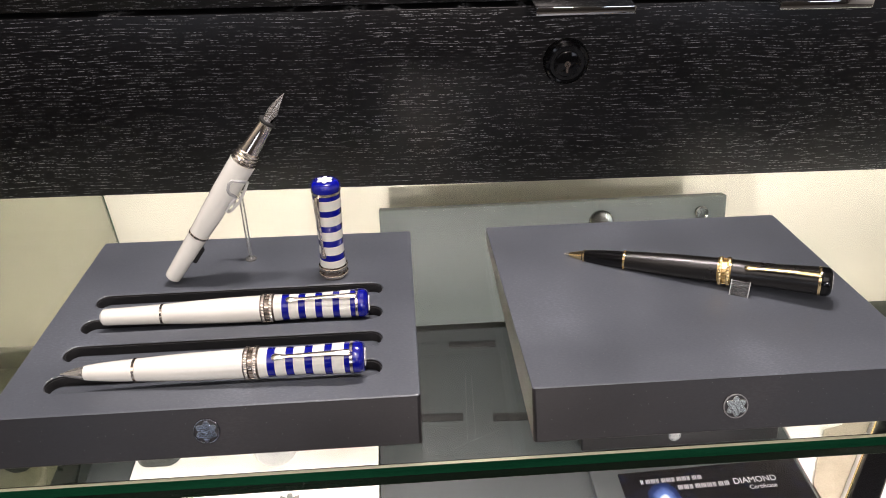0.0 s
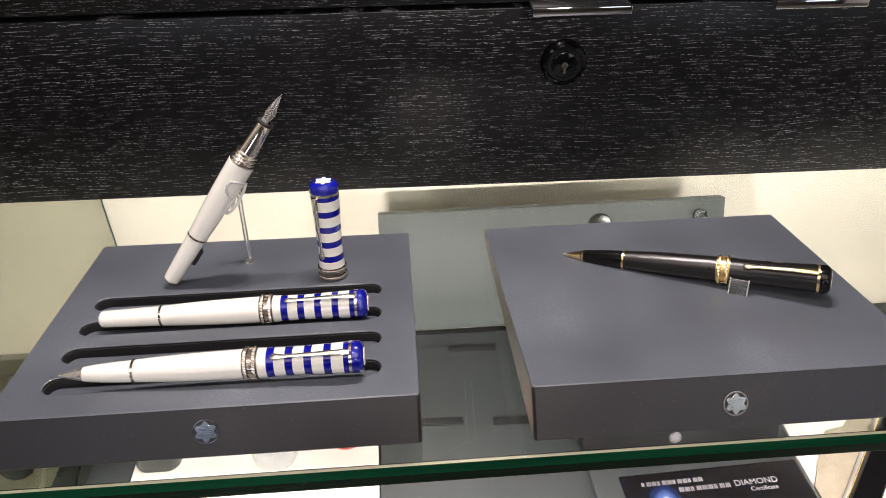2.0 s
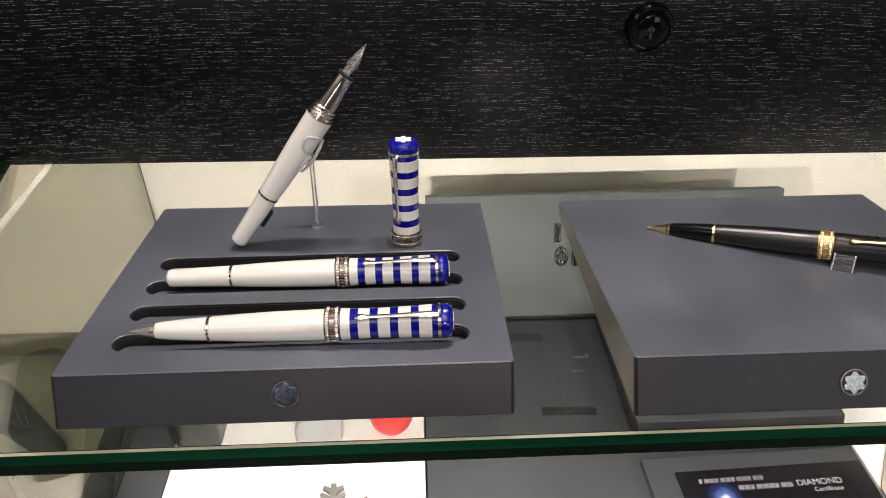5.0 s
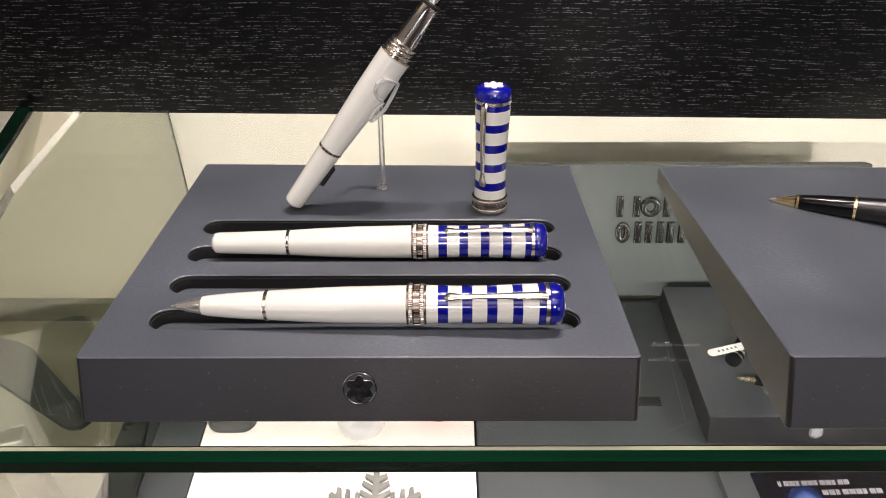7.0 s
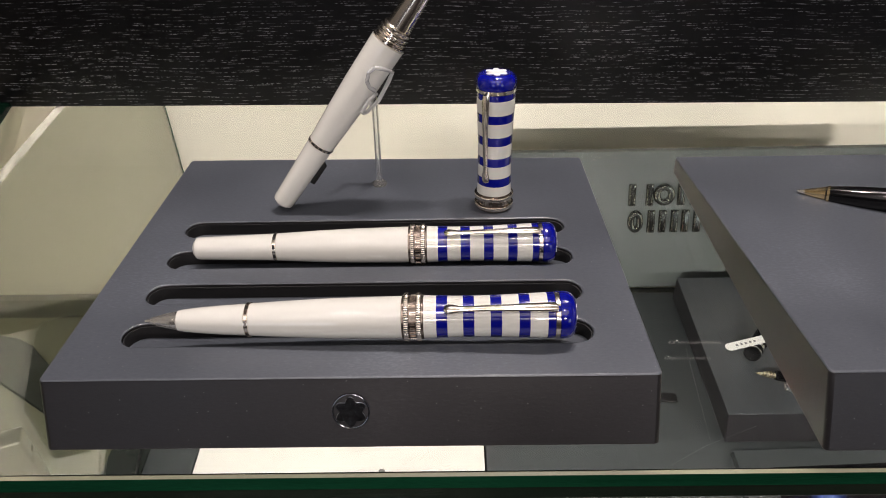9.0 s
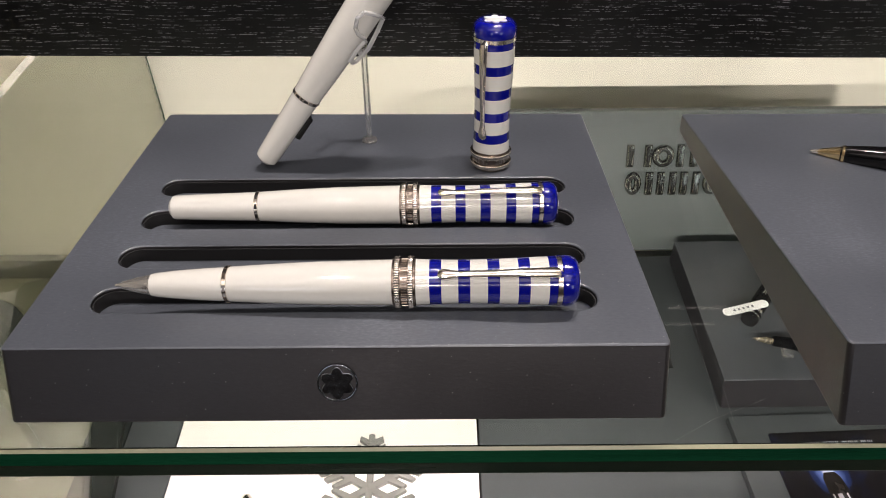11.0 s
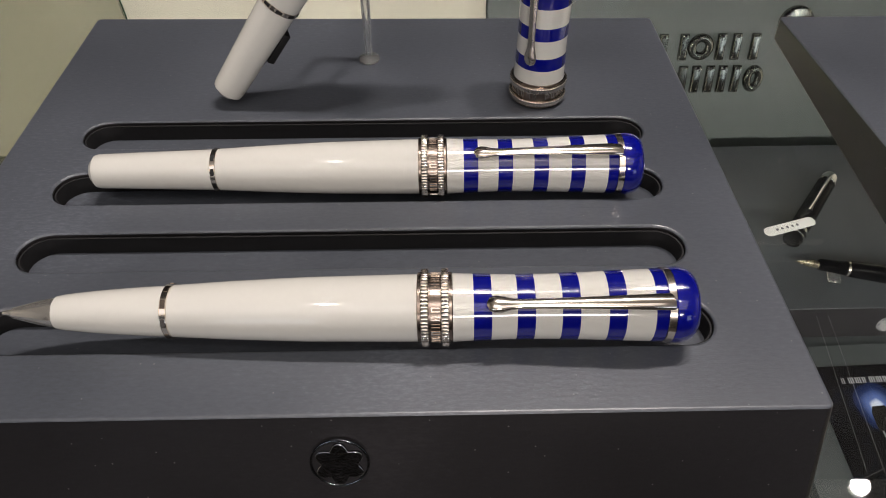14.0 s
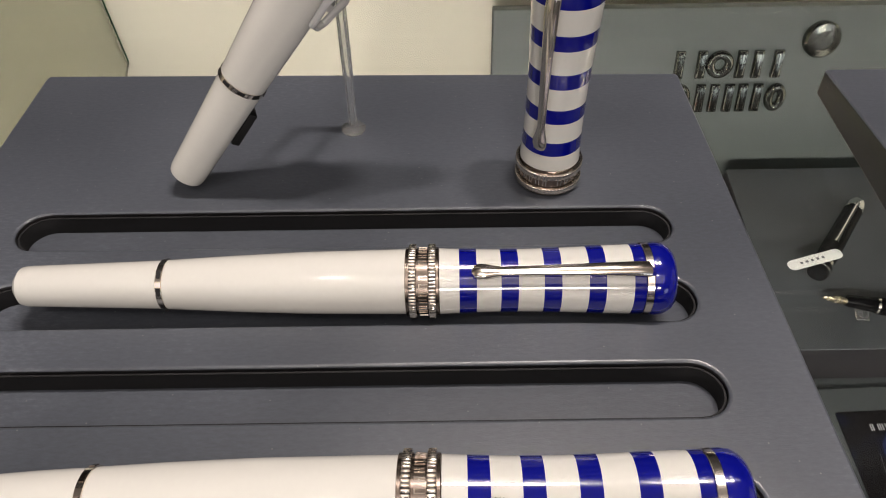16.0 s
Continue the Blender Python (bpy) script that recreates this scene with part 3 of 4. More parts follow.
emblem_disc(tray3, 0.0855, -0.0046, 0.0130, WRAP, STAR_GREY, EMBLEM_RIM)
plate = thing("card_plate", pose(0.1545, 0.0235, PZ, 0, 0, 1.5), "thin slate board under the certificate", "board")
part("board", box(0, 0.182, 0, 0.172, 0.0002, 0.0068, 0.0006), PANEL_GREY, plate)


# ---- pens ----
def curve_profile(keys, s0, s1, n):
    xs = [k[0] for k in keys]
    rs = [k[1] for k in keys]
    return [(s, float(np.interp(s, xs, rs))) for s in np.linspace(s0, s1, n)]


def smooth_r(s):
    """Radius of the cap, waisted in the middle, s from its mouth."""
    u = min(max(s / 0.0495, 0), 1)
    return 0.0072 - 0.00072 * math.sin(math.pi * min(1, u ** 0.85)) ** 1.5 + 0.00012 * u


def rope_ring(s, width, r, beads=60):
    """A ring of small rounded ribs side by side."""
    bm = bmesh.new()
    n = beads * 6
    rings = []
    for u, drop in ((0.0, 0.0006), (0.05, 0.00012), (0.14, 0.0), (0.86, 0.0), (0.95, 0.00012), (1.0, 0.0006)):
        ring = []
        for k in range(n):
            q = 2 * math.pi * k / n
            rr = r + 0.00030 - drop - 0.00018 * (1 - abs(math.sin(beads * q / 2)))
            ring.append(bm.verts.new((s + width * u, rr * math.cos(q), rr * math.sin(q))))
        rings.append(ring)
    for p, q in zip(rings, rings[1:]):
        for k in range(n):
            bm.faces.new((p[k], p[(k + 1) % n], q[(k + 1) % n], q[k]))
    return bm


def band(parent, s, metal, dark, r=0.0075):
    """Engraved band, 7 mm wide, from s on: shoulders, two proud rings, a sunk middle with raised signs."""
    # dark metal: the shoulders' dark reflections are put into the band's colour
    b = part("band", lathe([(s, r - 0.0009), (s + 0.0002, r - 0.0004), (s + 0.0011, r - 0.0004), (s + 0.0013, r - 0.0006), (s + 0.0058, r - 0.0006), (s + 0.0060, r - 0.0004), (s + 0.0069, r - 0.0004), (s + 0.0071, r - 0.0009)], 48), dark, parent, "engraved metal band")
    for a in (0.0010, 0.0050):
        part("ring", rope_ring(s + a - 0.0002, 0.0016, r), metal, b, "knurled ring")
    bars = bmesh.new()
    rng = random.Random(7)
    for k in range(26):
        a = 2 * math.pi * k / 26
        if k % 7 == 6:
            continue
        one = pose(s + 0.0037, (r - 0.0006) * math.cos(a), (r - 0.0006) * math.sin(a)) @ Matrix.Rotation(a - math.pi / 2, 4, "X")
        bmesh.ops.create_cube(bars, size=1, matrix=one @ pose(0, -0.0004, 0) @ Matrix.Diagonal((0.0017, 0.00022, 0.0003, 1)))
        if rng.random() < 0.75:
            bmesh.ops.create_cube(bars, size=1, matrix=one @ pose(0, 0.0003, 0) @ Matrix.Diagonal((0.0017, 0.00022, 0.0003, 1)))
        if rng.random() < 0.7:
            bmesh.ops.create_cube(bars, size=1, matrix=one @ pose(rng.choice((-0.0007, 0, 0.0007)), 0, 0.00002) @ Matrix.Diagonal((0.00025, 0.0008, 0.0003, 1)))
    part("sunk_field", lathe([(s + 0.0026, r - 0.00075), (s + 0.0027, r - 0.00055), (s + 0.0049, r - 0.00055), (s + 0.0050, r - 0.00075)], 48), dark, b, "dark field between the rings")
    part("engraving", bars, metal, b, smooth=False)
    return b


def cap_parts(parent, s, shell, stripe, metal, dark, dome, clip_angle, striped=True):
    """Cap of a pen from s on: band, waisted shell with stripes, ring, dome and clip."""
    band(parent, s, metal, dark)
    edges = [0.0071, 0.0111, 0.0146, 0.0195, 0.0230, 0.0281, 0.0316, 0.0370, 0.0404, 0.0459, 0.0482] if striped else [0.0071, 0.0482]
    for k, (a, b) in enumerate(zip(edges, edges[1:])):
        prof = [(s + q, smooth_r(q)) for q in np.linspace(a, b, 5 if striped else 18)]
        part("stripe" if k % 2 else "shell", lathe(prof, 40), stripe if k % 2 else shell, parent, "blue stripe" if k % 2 else "")
    part("cap_ring", lathe([(s + 0.0482, 0.0072), (s + 0.0484, 0.0075), (s + 0.0497, 0.0076), (s + 0.0499, 0.0072)], 40), metal, parent)
    top = part("dome", lathe([(s + 0.0499, 0.0074), (s + 0.0510, 0.0076), (s + 0.0527, 0.0074), (s + 0.0538, 0.0069), (s + 0.0546, 0.0060), (s + 0.0549, 0.0050), (s + 0.0549, 0.0042)], 40), dome, parent)
    bm = outline_slab([star_outline(0.0043)], -0.0002, 0.0003, 0.00008, 1)
    bmesh.ops.transform(bm, matrix=Matrix.Translation((s + 0.0549, 0, 0)) @ Euler((0, radians(90), 0)).to_matrix().to_4x4(), verts=bm.verts)
    part("rosette", bm, STAR_WHITE, top)
    # clip: tapered bar that swells to a drop at its free end
    pts, rad = [], []
    for u, h, r in ((0.0, 0.0074, 0.0014), (0.02, 0.0086, 0.0017), (0.08, 0.0090, 0.0017), (0.35, 0.0090, 0.00135), (0.65, 0.0086, 0.0011), (0.84, 0.0082, 0.0010), (0.90, 0.0081, 0.0013), (0.94, 0.0081, 0.0017), (0.98, 0.0081, 0.0018), (1.01, 0.0081, 0.0014), (1.025, 0.0081, 0.0005)):
        pts.append((s + 0.0490 - 0.0346 * u, 0, h))
        rad.append(r)
    bm = tube(pts, rad, 16, flatten=0.62)
    bmesh.ops.rotate(bm, verts=bm.verts, cent=(0, 0, 0), matrix=Matrix.Rotation(radians(clip_angle), 3, "X"))
    part("clip", bm, metal, parent)


BARREL_R = [(0.0, 0.0030), (0.0003, 0.0037), (0.001, 0.0041), (0.002, 0.0043), (0.030, 0.0051), (0.045, 0.0059), (0.060, 0.0065), (0.079, 0.0068)]


def trim_ring(parent, s, r, metal, dark):
    ring = part("trim_ring", lathe([(s - 0.0007, r - 0.0002), (s - 0.0006, r + 0.0002), (s + 0.0006, r + 0.00022), (s + 0.0007, r - 0.0002)], 40), metal, parent)
    # nine dark dashes stand round the ring
    marks = bmesh.new()
    for k in range(9):
        a = 2 * math.pi * k / 9
        one = pose(s, (r + 0.0001) * math.cos(a), (r + 0.0001) * math.sin(a)) @ Matrix.Rotation(a - math.pi / 2, 4, "X")
        bmesh.ops.create_cube(marks, size=1, matrix=one @ Matrix.Diagonal((0.0008, 0.0017, 0.0004, 1)))
    part("ring_dashes", marks, dark, ring, smooth=False)


def barrel_parts(parent, shell, metal, dark, end=0.079):
    part("barrel_end", lathe(curve_profile(BARREL_R, 0, 0.0305, 30), 40), shell, parent)
    trim_ring(parent, 0.0312, 0.0051, metal, dark)
    part("barrel", lathe(curve_profile(BARREL_R, 0.0319, end, 16), 40), shell, parent)


def fountain_pen_capped(m, label):
    p = thing("fountain_pen", m, label, "pen", "striped pens")
    barrel_parts(p, WHITE_LACQUER, NICKEL, RUBBER, 0.0818)
    cap_parts(p, 0.0813, WHITE_LACQUER, BLUE_LACQUER, NICKEL, NICKEL_DARK, BLUE_LACQUER, 0)
    return p


def ballpoint_pen(m, label, shell, nose, stripe, metal, dark, dome, striped, clip_turn, group):
    p = thing("ballpoint_pen", m, label, "pen", group)
    plain_tip = [(-0.0012, 0.0004), (-0.0009, 0.0006), (0.0008, 0.0008), (0.0010, 0.0012), (0.0085, 0.0029), (0.0090, 0.0031)]
    tip_metal = metal if not striped else TIP_STEEL
    part("tip", lathe(plain_tip if not striped else [(-0.0012, 0.0003), (-0.0009, 0.0005), (0.0008, 0.0007), (0.0010, 0.0011), (0.0060, 0.0024), (0.0092, 0.0030), (0.0096, 0.0030), (0.0104, 0.0032)], 32), tip_metal, p, "metal writing tip")
    if not striped:
        part("point", lathe([(-0.0022, 0.0003), (-0.0019, 0.0006), (-0.0006, 0.0008), (0.0008, 0.0010)], 20), TIP_STEEL, p, "steel writing point")
        part("ring", lathe([(0.0092, 0.0030), (0.0094, 0.0036), (0.0104, 0.0038), (0.0106, 0.0033)], 28), metal, p)
    start = 0.0102 if striped else 0.0088
    nose_keys = [(0.0088, 0.0031), (0.012, 0.0037), (0.018, 0.0043), (0.025, 0.0048), (0.031, 0.0051)]
    part("nose", lathe(curve_profile(nose_keys, start, 0.0324, 12), 40), nose, p)
    trim_ring(p, 0.0332, 0.0053, metal, dark)
    body_keys = [(0.0325, 0.0052), (0.045, 0.0059), (0.060, 0.0065), (0.0805, 0.0068)]
    part("barrel", lathe(curve_profile(body_keys, 0.0339, 0.0830, 14), 40), shell, p)
    cap_parts(p, 0.0825, shell, stripe, metal, dark, dome, clip_turn, striped)
    return p


def along(a, b, spin=0.0):
    """The pose of a thing whose x axis runs from a to b."""
    a, b = Vector(a), Vector(b)
    d = (b - a).normalized()
    side = Vector((0, 0, 1)).cross(d).normalized() if abs(d.z) < 0.99 else Vector((0, 1, 0))
    up = d.cross(side)
    m = Matrix((d, side, up)).transposed().to_4x4()
    m.translation = a
    return m @ Matrix.Rotation(radians(spin), 4, "X")


fountain_pen_capped(TS @ along((-0.1556, 0.0684, 0.0293), (-0.0226, 0.0664, 0.0313), 30) @ Matrix.Scale(0.973, 4), "capped white fountain pen with blue-striped cap in a tray slot")
ballpoint_pen(TS @ along((-0.1560, 0.0208, 0.0318), (-0.0234, 0.0184, 0.0342), 38) @ Matrix.Scale(0.9640, 4), "white ballpoint pen with blue-striped upper half in a tray slot", WHITE_LACQUER, WHITE_LACQUER, BLUE_LACQUER, NICKEL, NICKEL_DARK, BLUE_LACQUER, True, 0, "striped pens")
ballpoint_pen(TR @ along((0.0896, 0.1172, 0.0272), (0.2078, 0.0540, 0.0385), 42) @ Matrix.Scale(0.985, 4), "matte black ballpoint pen with gold trim on a clear rest", BLACK_MATTE, BLACK_GLOSS, BLACK_MATTE, GOLD, GOLD_DIM, BLACK_GLOSS, False, 0, "")

# clear rest under the black pen
rest = thing("pen_rest", TR @ pose(0.1705, 0.0705, 0.0261, 0, 0, -28), "small clear acrylic pen rest on the charcoal block", "pen rest")
notch = [(-0.0065, 0.0), (0.0065, 0.0), (0.0065, 0.0085)] + [(0.0055 * math.cos(radians(a)), 0.0085 - 0.0048 * math.sin(radians(a))) for a in range(0, 181, 15)] + [(-0.0065, 0.0085)]
bm = outline_slab([notch], -0.0045, 0.0045, 0.0003, 1)
bmesh.ops.transform(bm, matrix=pose(0, 0, 0, 90, 0, 90) @ pose(0, 0, 0), verts=bm.verts)
cradle = part("cradle", bm, CLEAR, rest)
# pale lines paint the light caught by the rest's edges and hollow
for px in (-0.0045, 0.0045):
    loop = [(px, a, b) for a, b in notch] + [(px, *notch[0])]
    part("edge", tube(loop, 0.00028, 8), GLINT, cradle)
part("groove_glint", tube([(px * 0.9, 0.0045 * math.cos(radians(a)), 0.0050 + 0.0030 * math.sin(radians(a))) for px, a in ((-0.0046, q) for q in range(0, 361, 20))], 0.00025, 8), GLINT, cradle)

# open fountain pen leaning on a clear stand
foot, nib_end = Vector((-0.1300, 0.1034, 0.0294)), Vector((-0.0571, 0.1084, 0.1294))
open_pen = thing("fountain_pen", TS @ along(foot, nib_end, 62), "uncapped white fountain pen with steel nib leaning on a stand", "pen", "striped pens")
barrel_parts(open_pen, WHITE_LACQUER, NICKEL, RUBBER, 0.0795)
th = [(0.0792, 0.0064)]
for k in range(4):
    th += [(0.0795 + 0.0018 * k, 0.0061 - 0.0002 * k), (0.0800 + 0.0018 * k, 0.0067 - 0.0003 * k), (0.0806 + 0.0018 * k, 0.0067 - 0.0003 * k), (0.0811 + 0.0018 * k, 0.0059 - 0.0002 * k)]
part("thread", lathe(th, 40), NICKEL, open_pen)
part("grip", lathe([(0.0862, 0.0050), (0.089, 0.0047), (0.097, 0.0042), (0.1030, 0.0039), (0.1036, 0.0041)], 40), NICKEL, open_pen, "polished metal grip")
part("collar", lathe([(0.1036, 0.0041), (0.1040, 0.0044), (0.1048, 0.0044), (0.1052, 0.0037)], 40), RUBBER, open_pen)


def nib(parent, s, length, metal, scale=1.0):
    """Curved nib plate with a slit, and its feed."""
    bm = bmesh.new()
    rows = []
    for i in range(15):
        u = i / 14
        half = (0.0036 * min(1.0, 0.62 + 1.1 * u) if u < 0.36 else 0.0036 * max(0.04, (1 - (u - 0.36) / 0.64) ** 0.9)) * scale
        rad = 0.0042 * scale
        row = []
        for j in range(9):
            w = -half + 2 * half * j / 8
            row.append(bm.verts.new((s + length * u, w, math.sqrt(max(rad ** 2 - w ** 2, 0)) - rad + 0.0036 * scale * (1 - 0.75 * u))))
        rows.append(row)
    for a, b in zip(rows, rows[1:]):
        for j in range(8):
            bm.faces.new((a[j], a[j + 1], b[j + 1], b[j]))
    bmesh.ops.solidify(bm, geom=bm.faces[:], thickness=0.0004)
    n = part("nib", bm, metal, parent, "engraved nib")
    slit = tube([(s + length * u, 0, 0.0036 * scale * (1 - 0.75 * u) + 0.00004) for u in (0.40, 0.6, 0.8, 0.97)], 0.00011, 6)
    part("slit", slit, RUBBER, n)
    for u0 in (0.10, 0.17, 0.24, 0.33, 0.42):
        line = []
        for k in range(9):
            w = (k - 4) / 4
            u = u0 + 0.09 * (1 - abs(w))
            y = w * 0.0026 * scale * (1 if u0 < 0.3 else 0.8)
            line.append((s + length * u, y, math.sqrt((0.0042 * scale) ** 2 - y * y) - 0.0042 * scale + 0.0036 * scale * (1 - 0.75 * u) + 0.00003))
        part("engraved_line", tube(line, 0.00012, 6), NICKEL_DARK, n)
    part("feed", tube([(s - 0.001, 0, -0.0006), (s + length * 0.5, 0, -0.0012), (s + length * 0.8, 0, -0.0002)], [0.0028 * scale, 0.0018 * scale, 0.0004], 14), BLACK_GLOSS, n)


nib(open_pen, 0.1045, 0.0172, NIB_STEEL, 0.82)
tab = box(0.0142, 0.0240, -0.0016, 0.0016, -0.0068, -0.0048, 0.0003)
bmesh.ops.rotate(tab, verts=tab.verts, cent=(0, 0, 0), matrix=Matrix.Rotation(radians(-45), 3, "X"))
part("rubber_tab", tab, RUBBER, open_pen, "small black rubber tab")

stand = thing("pen_stand", TS @ pose(-0.0918, 0.1258, 0.0261), "clear acrylic rod stand holding the open pen", "pen stand")
part("foot", lathe([(0, 0.0030), (0.0008, 0.0032), (0.0014, 0.0028), (0.0020, 0.0018)], 28, "z"), CLEAR, stand)
part("rod", lathe([(0.0018, 0.0006), (0.0018, 0.0013), (0.050, 0.0013), (0.050, 0.0006), (0.0018, 0.0006)], 24, "z", False), CLEAR, stand)
axis = (nib_end - foot).normalized()
mid = foot + axis * 0.0625 - Vector((-0.0918, 0.1258, 0.0261))
side = axis.cross(Vector((0, -1, 0))).normalized()
front = side.cross(axis).normalized()
loop = []
for u, w in ((0.0083, 0.0001), (0.0094, 0.0026), (0.0099, 0.0058), (0.0092, 0.0071), (0.0046, 0.0080), (-0.0030, 0.0088), (-0.0092, 0.0077), (-0.0099, 0.0066), (-0.0092, 0.0054), (-0.0036, 0.0053), (-0.0004, 0.0063), (0.0006, 0.0050), (0.0010, 0.0026), (0.0024, 0.0006), (0.0055, -0.0006), (0.0083, 0.0001)):
    off = math.sqrt(max(0.0073 ** 2 - w * w, 1e-6)) + 0.0004
    loop.append(mid + axis * u + side * w + (-off if front.y > 0 else off) * front)
part("cradle", tube(loop, 0.0008, 10), CLEAR_STRIP, stand)
back = []
for a in range(0, 150, 20):
    back.append(mid + axis * -0.006 + side * (0.0074 * math.cos(radians(a - 10))) + front * (0.0074 * math.sin(radians(a - 10))) * (1 if front.y > 0 else -1))
part("arm", tube([(0, 0, 0.0495), (0.0002, -0.002, 0.0512), back[5]], 0.0010, 10), CLEAR_STRIP, stand)
part("saddle", tube(back, 0.0009, 10), CLEAR_STRIP, stand)

# cap standing upright on the tray
cap = thing("cap_of_pen", TS @ Matrix.Translation((-0.0432, 0.1054, 0.0261)) @ Euler((0, radians(-90), 0)).to_matrix().to_4x4() @ Matrix.Scale(1.022, 4), "blue and white striped pen cap standing on its mouth", "cap")
cap_parts(cap, 0, WHITE_LACQUER, BLUE_LACQUER, NICKEL, NICKEL_DARK, BLUE_LACQUER, 62)

# ---- lower level ----
board = thing("sign_board", pose(0.1572, 0.387, PZ, -20, 0, 0), "leaning slate sign board with chrome raised shapes", "sign")
part("panel", box(-0.1868, 0.1868, 0.0002, 0.014, 0.0, 0.1318, 0.0012), BOARD_GREY, board)


def chrome_block(x, z, w, h, kind):
    if kind == "ring":
        bm = outline_slab([[(w / 2 * math.cos(a), h / 2 * math.sin(a)) for a in np.linspace(0, 2 * math.pi, 28, endpoint=False)], [((w / 2 - 0.0064) * math.cos(a), (h / 2 - 0.0064) * math.sin(a)) for a in np.linspace(0, 2 * math.pi, 20, endpoint=False)]], 0, 0.006, 0.0029, 4)
    elif kind == "pair":
        bm = outline_slab([rect(-w / 2, -w / 2 + 0.0070, -h / 2, h / 2, 0.0006)], 0, 0.006, 0.0029, 4)
        other = outline_slab([rect(w / 2 - 0.0070, w / 2, -h / 2, h / 2, 0.0006)], 0, 0.006, 0.0029, 4)
        me = bpy.data.meshes.new("bar")
        other.to_mesh(me)
        other.free()
        bm.from_mesh(me)
        bpy.data.meshes.remove(me)
    elif kind == "disc":
        bm = lathe([(0, w / 2), (0.004, w / 2), (0.0055, w * 0.44), (0.006, 0.00706), (0.0052, 0.00700)], 36, "z")
    else:
        bm = outline_slab([rect(-0.0036, 0.0036, -h / 2, h / 2, 0.0006)], 0, 0.006, 0.0029, 4)
    bmesh.ops.transform(bm, matrix=pose(x - 0.1533, 0, z, 90, 0, 0), verts=bm.verts)
    part("chrome_shape", bm, LETTER_CHROME, board, "polished chrome raised shape")


for x, w, kind in ((0.1110, 0.023, "pair"), (0.1325, 0.020, "ring"), (0.1540, 0.019, "pair"), (0.1745, 0.015, "bar")):
    chrome_block(x, 0.0920, w, 0.0205, kind)
for x, w, kind in ((0.1075, 0.015, "ring"), (0.1220, 0.009, "bar"), (0.1380, 0.018, "pair"), (0.1590, 0.018, "pair"), (0.1785, 0.016, "ring")):
    chrome_block(x, 0.0667, w, 0.0215, kind)
chrome_block(0.2029, 0.1090, 0.026, 0.024, "disc")
chrome_block(0.3112, 0.1150, 0.012, 0.012, "disc")

# certificate card with a printed light burst
def print_material():
    m, nt, bsdf = material("certificate_print")
    v = coords(nt)
    g = nt.nodes.new("ShaderNodeTexGradient")
    g.gradient_type = "SPHERICAL"
    mp = nt.nodes.new("ShaderNodeMapping")
    mp.inputs["Scale"].default_value = (62, 50, 56)
    nt.links.new(v, mp.inputs["Vector"])
    nt.links.new(mp.outputs[0], g.inputs["Vector"])
    w = node(nt, "ShaderNodeTexNoise", Scale=70.0, Detail=4.0)
    nt.links.new(v, w.inputs["Vector"])
    mul = nt.nodes.new("ShaderNodeMath")
    mul.operation = "MULTIPLY_ADD"
    mul.inputs[1].default_value = 0.42
    nt.links.new(w.outputs["Fac"], mul.inputs[0])
    nt.links.new(g.outputs["Fac"], mul.inputs[2])
    nt.links.new(ramp(nt, mul.outputs[0], [(0.22, (0.006, 0.0055, 0.006)), (0.55, (0.010, 0.018, 0.06)), (0.88, (0.07, 0.11, 0.26)), (1.0, (0.45, 0.5, 0.6))]), bsdf.inputs["Base Color"])
    bsdf.inputs["Roughness"].default_value = 0.22
    return m


BURST = print_material()
cert = thing("certificate", pose(0.2090, 0.1505, PZ + 0.0082, 0, 0, 2.0), "black certificate card printed with a blue light burst", "certificate")
part("card", outline_slab([rect(-0.034, 0.128, -0.125, 0.030, 0.001)], -0.0012, 0.0, 0.0002, 1), BURST, cert)


def words(text, x, y, size, mat, parent, name="lettering"):
    cu = bpy.data.curves.new("words", "FONT")
    cu.body, cu.size, cu.extrude = text, size, 0.00005
    ob = bpy.data.objects.new("words", cu)
    scene.collection.objects.link(ob)
    me = bpy.data.meshes.new_from_object(ob.evaluated_get(bpy.context.evaluated_depsgraph_get()))
    bpy.data.objects.remove(ob)
    me.materials.clear()
    me.materials.append(mat)
    t = new(name, me)
    t.parent = parent
    t.matrix_local = pose(x, y, 0.00012)
    return t


def print_bar(x0, x1, y0, y1, mat, parent):
    part("print_bar", box(x0, x1, y0, y1, 0.00006, 0.00016), mat, parent, smooth=False)


for k in range(12):
    a = -0.0164 + 0.00465 * k
    for b in (0.0, 0.0013, 0.0027)[: 2 if k % 3 == 0 else 3]:
        print_bar(a + b, a + b + 0.0007, 0.0170, 0.0212, PRINT_GREY, cert)
for k in range(9):
    a = 0.0145 + 0.0052 * k
    for b in (0.0, 0.0015, 0.0030)[: 2 if k % 4 == 2 else 3]:
        print_bar(a + b, a + b + 0.0008, 0.0084, 0.0128, PRINT_GREY, cert)
words("DIAMOND", 0.0640, 0.0088, 0.0082, PRINT_GREY, cert)
words("Certificate", 0.0760, 0.0024, 0.0058, PRINT_GREY, cert)
# printed pen under the burst
pic = outline_slab([[(-0.0075, -0.090), (0.0075, -0.090), (0.0072, -0.012), (0.0064, -0.004), (0.0040, 0.0005), (-0.0040, 0.0005), (-0.0064, -0.004), (-0.0072, -0.012)]], 0.00006, 0.00018, 0.00002, 0)
bmesh.ops.rotate(pic, verts=pic.verts, cent=(0, 0, 0), matrix=Matrix.Rotation(radians(4), 3, "Z"))
part("printed_pen", pic, CARD_BLACK, cert)
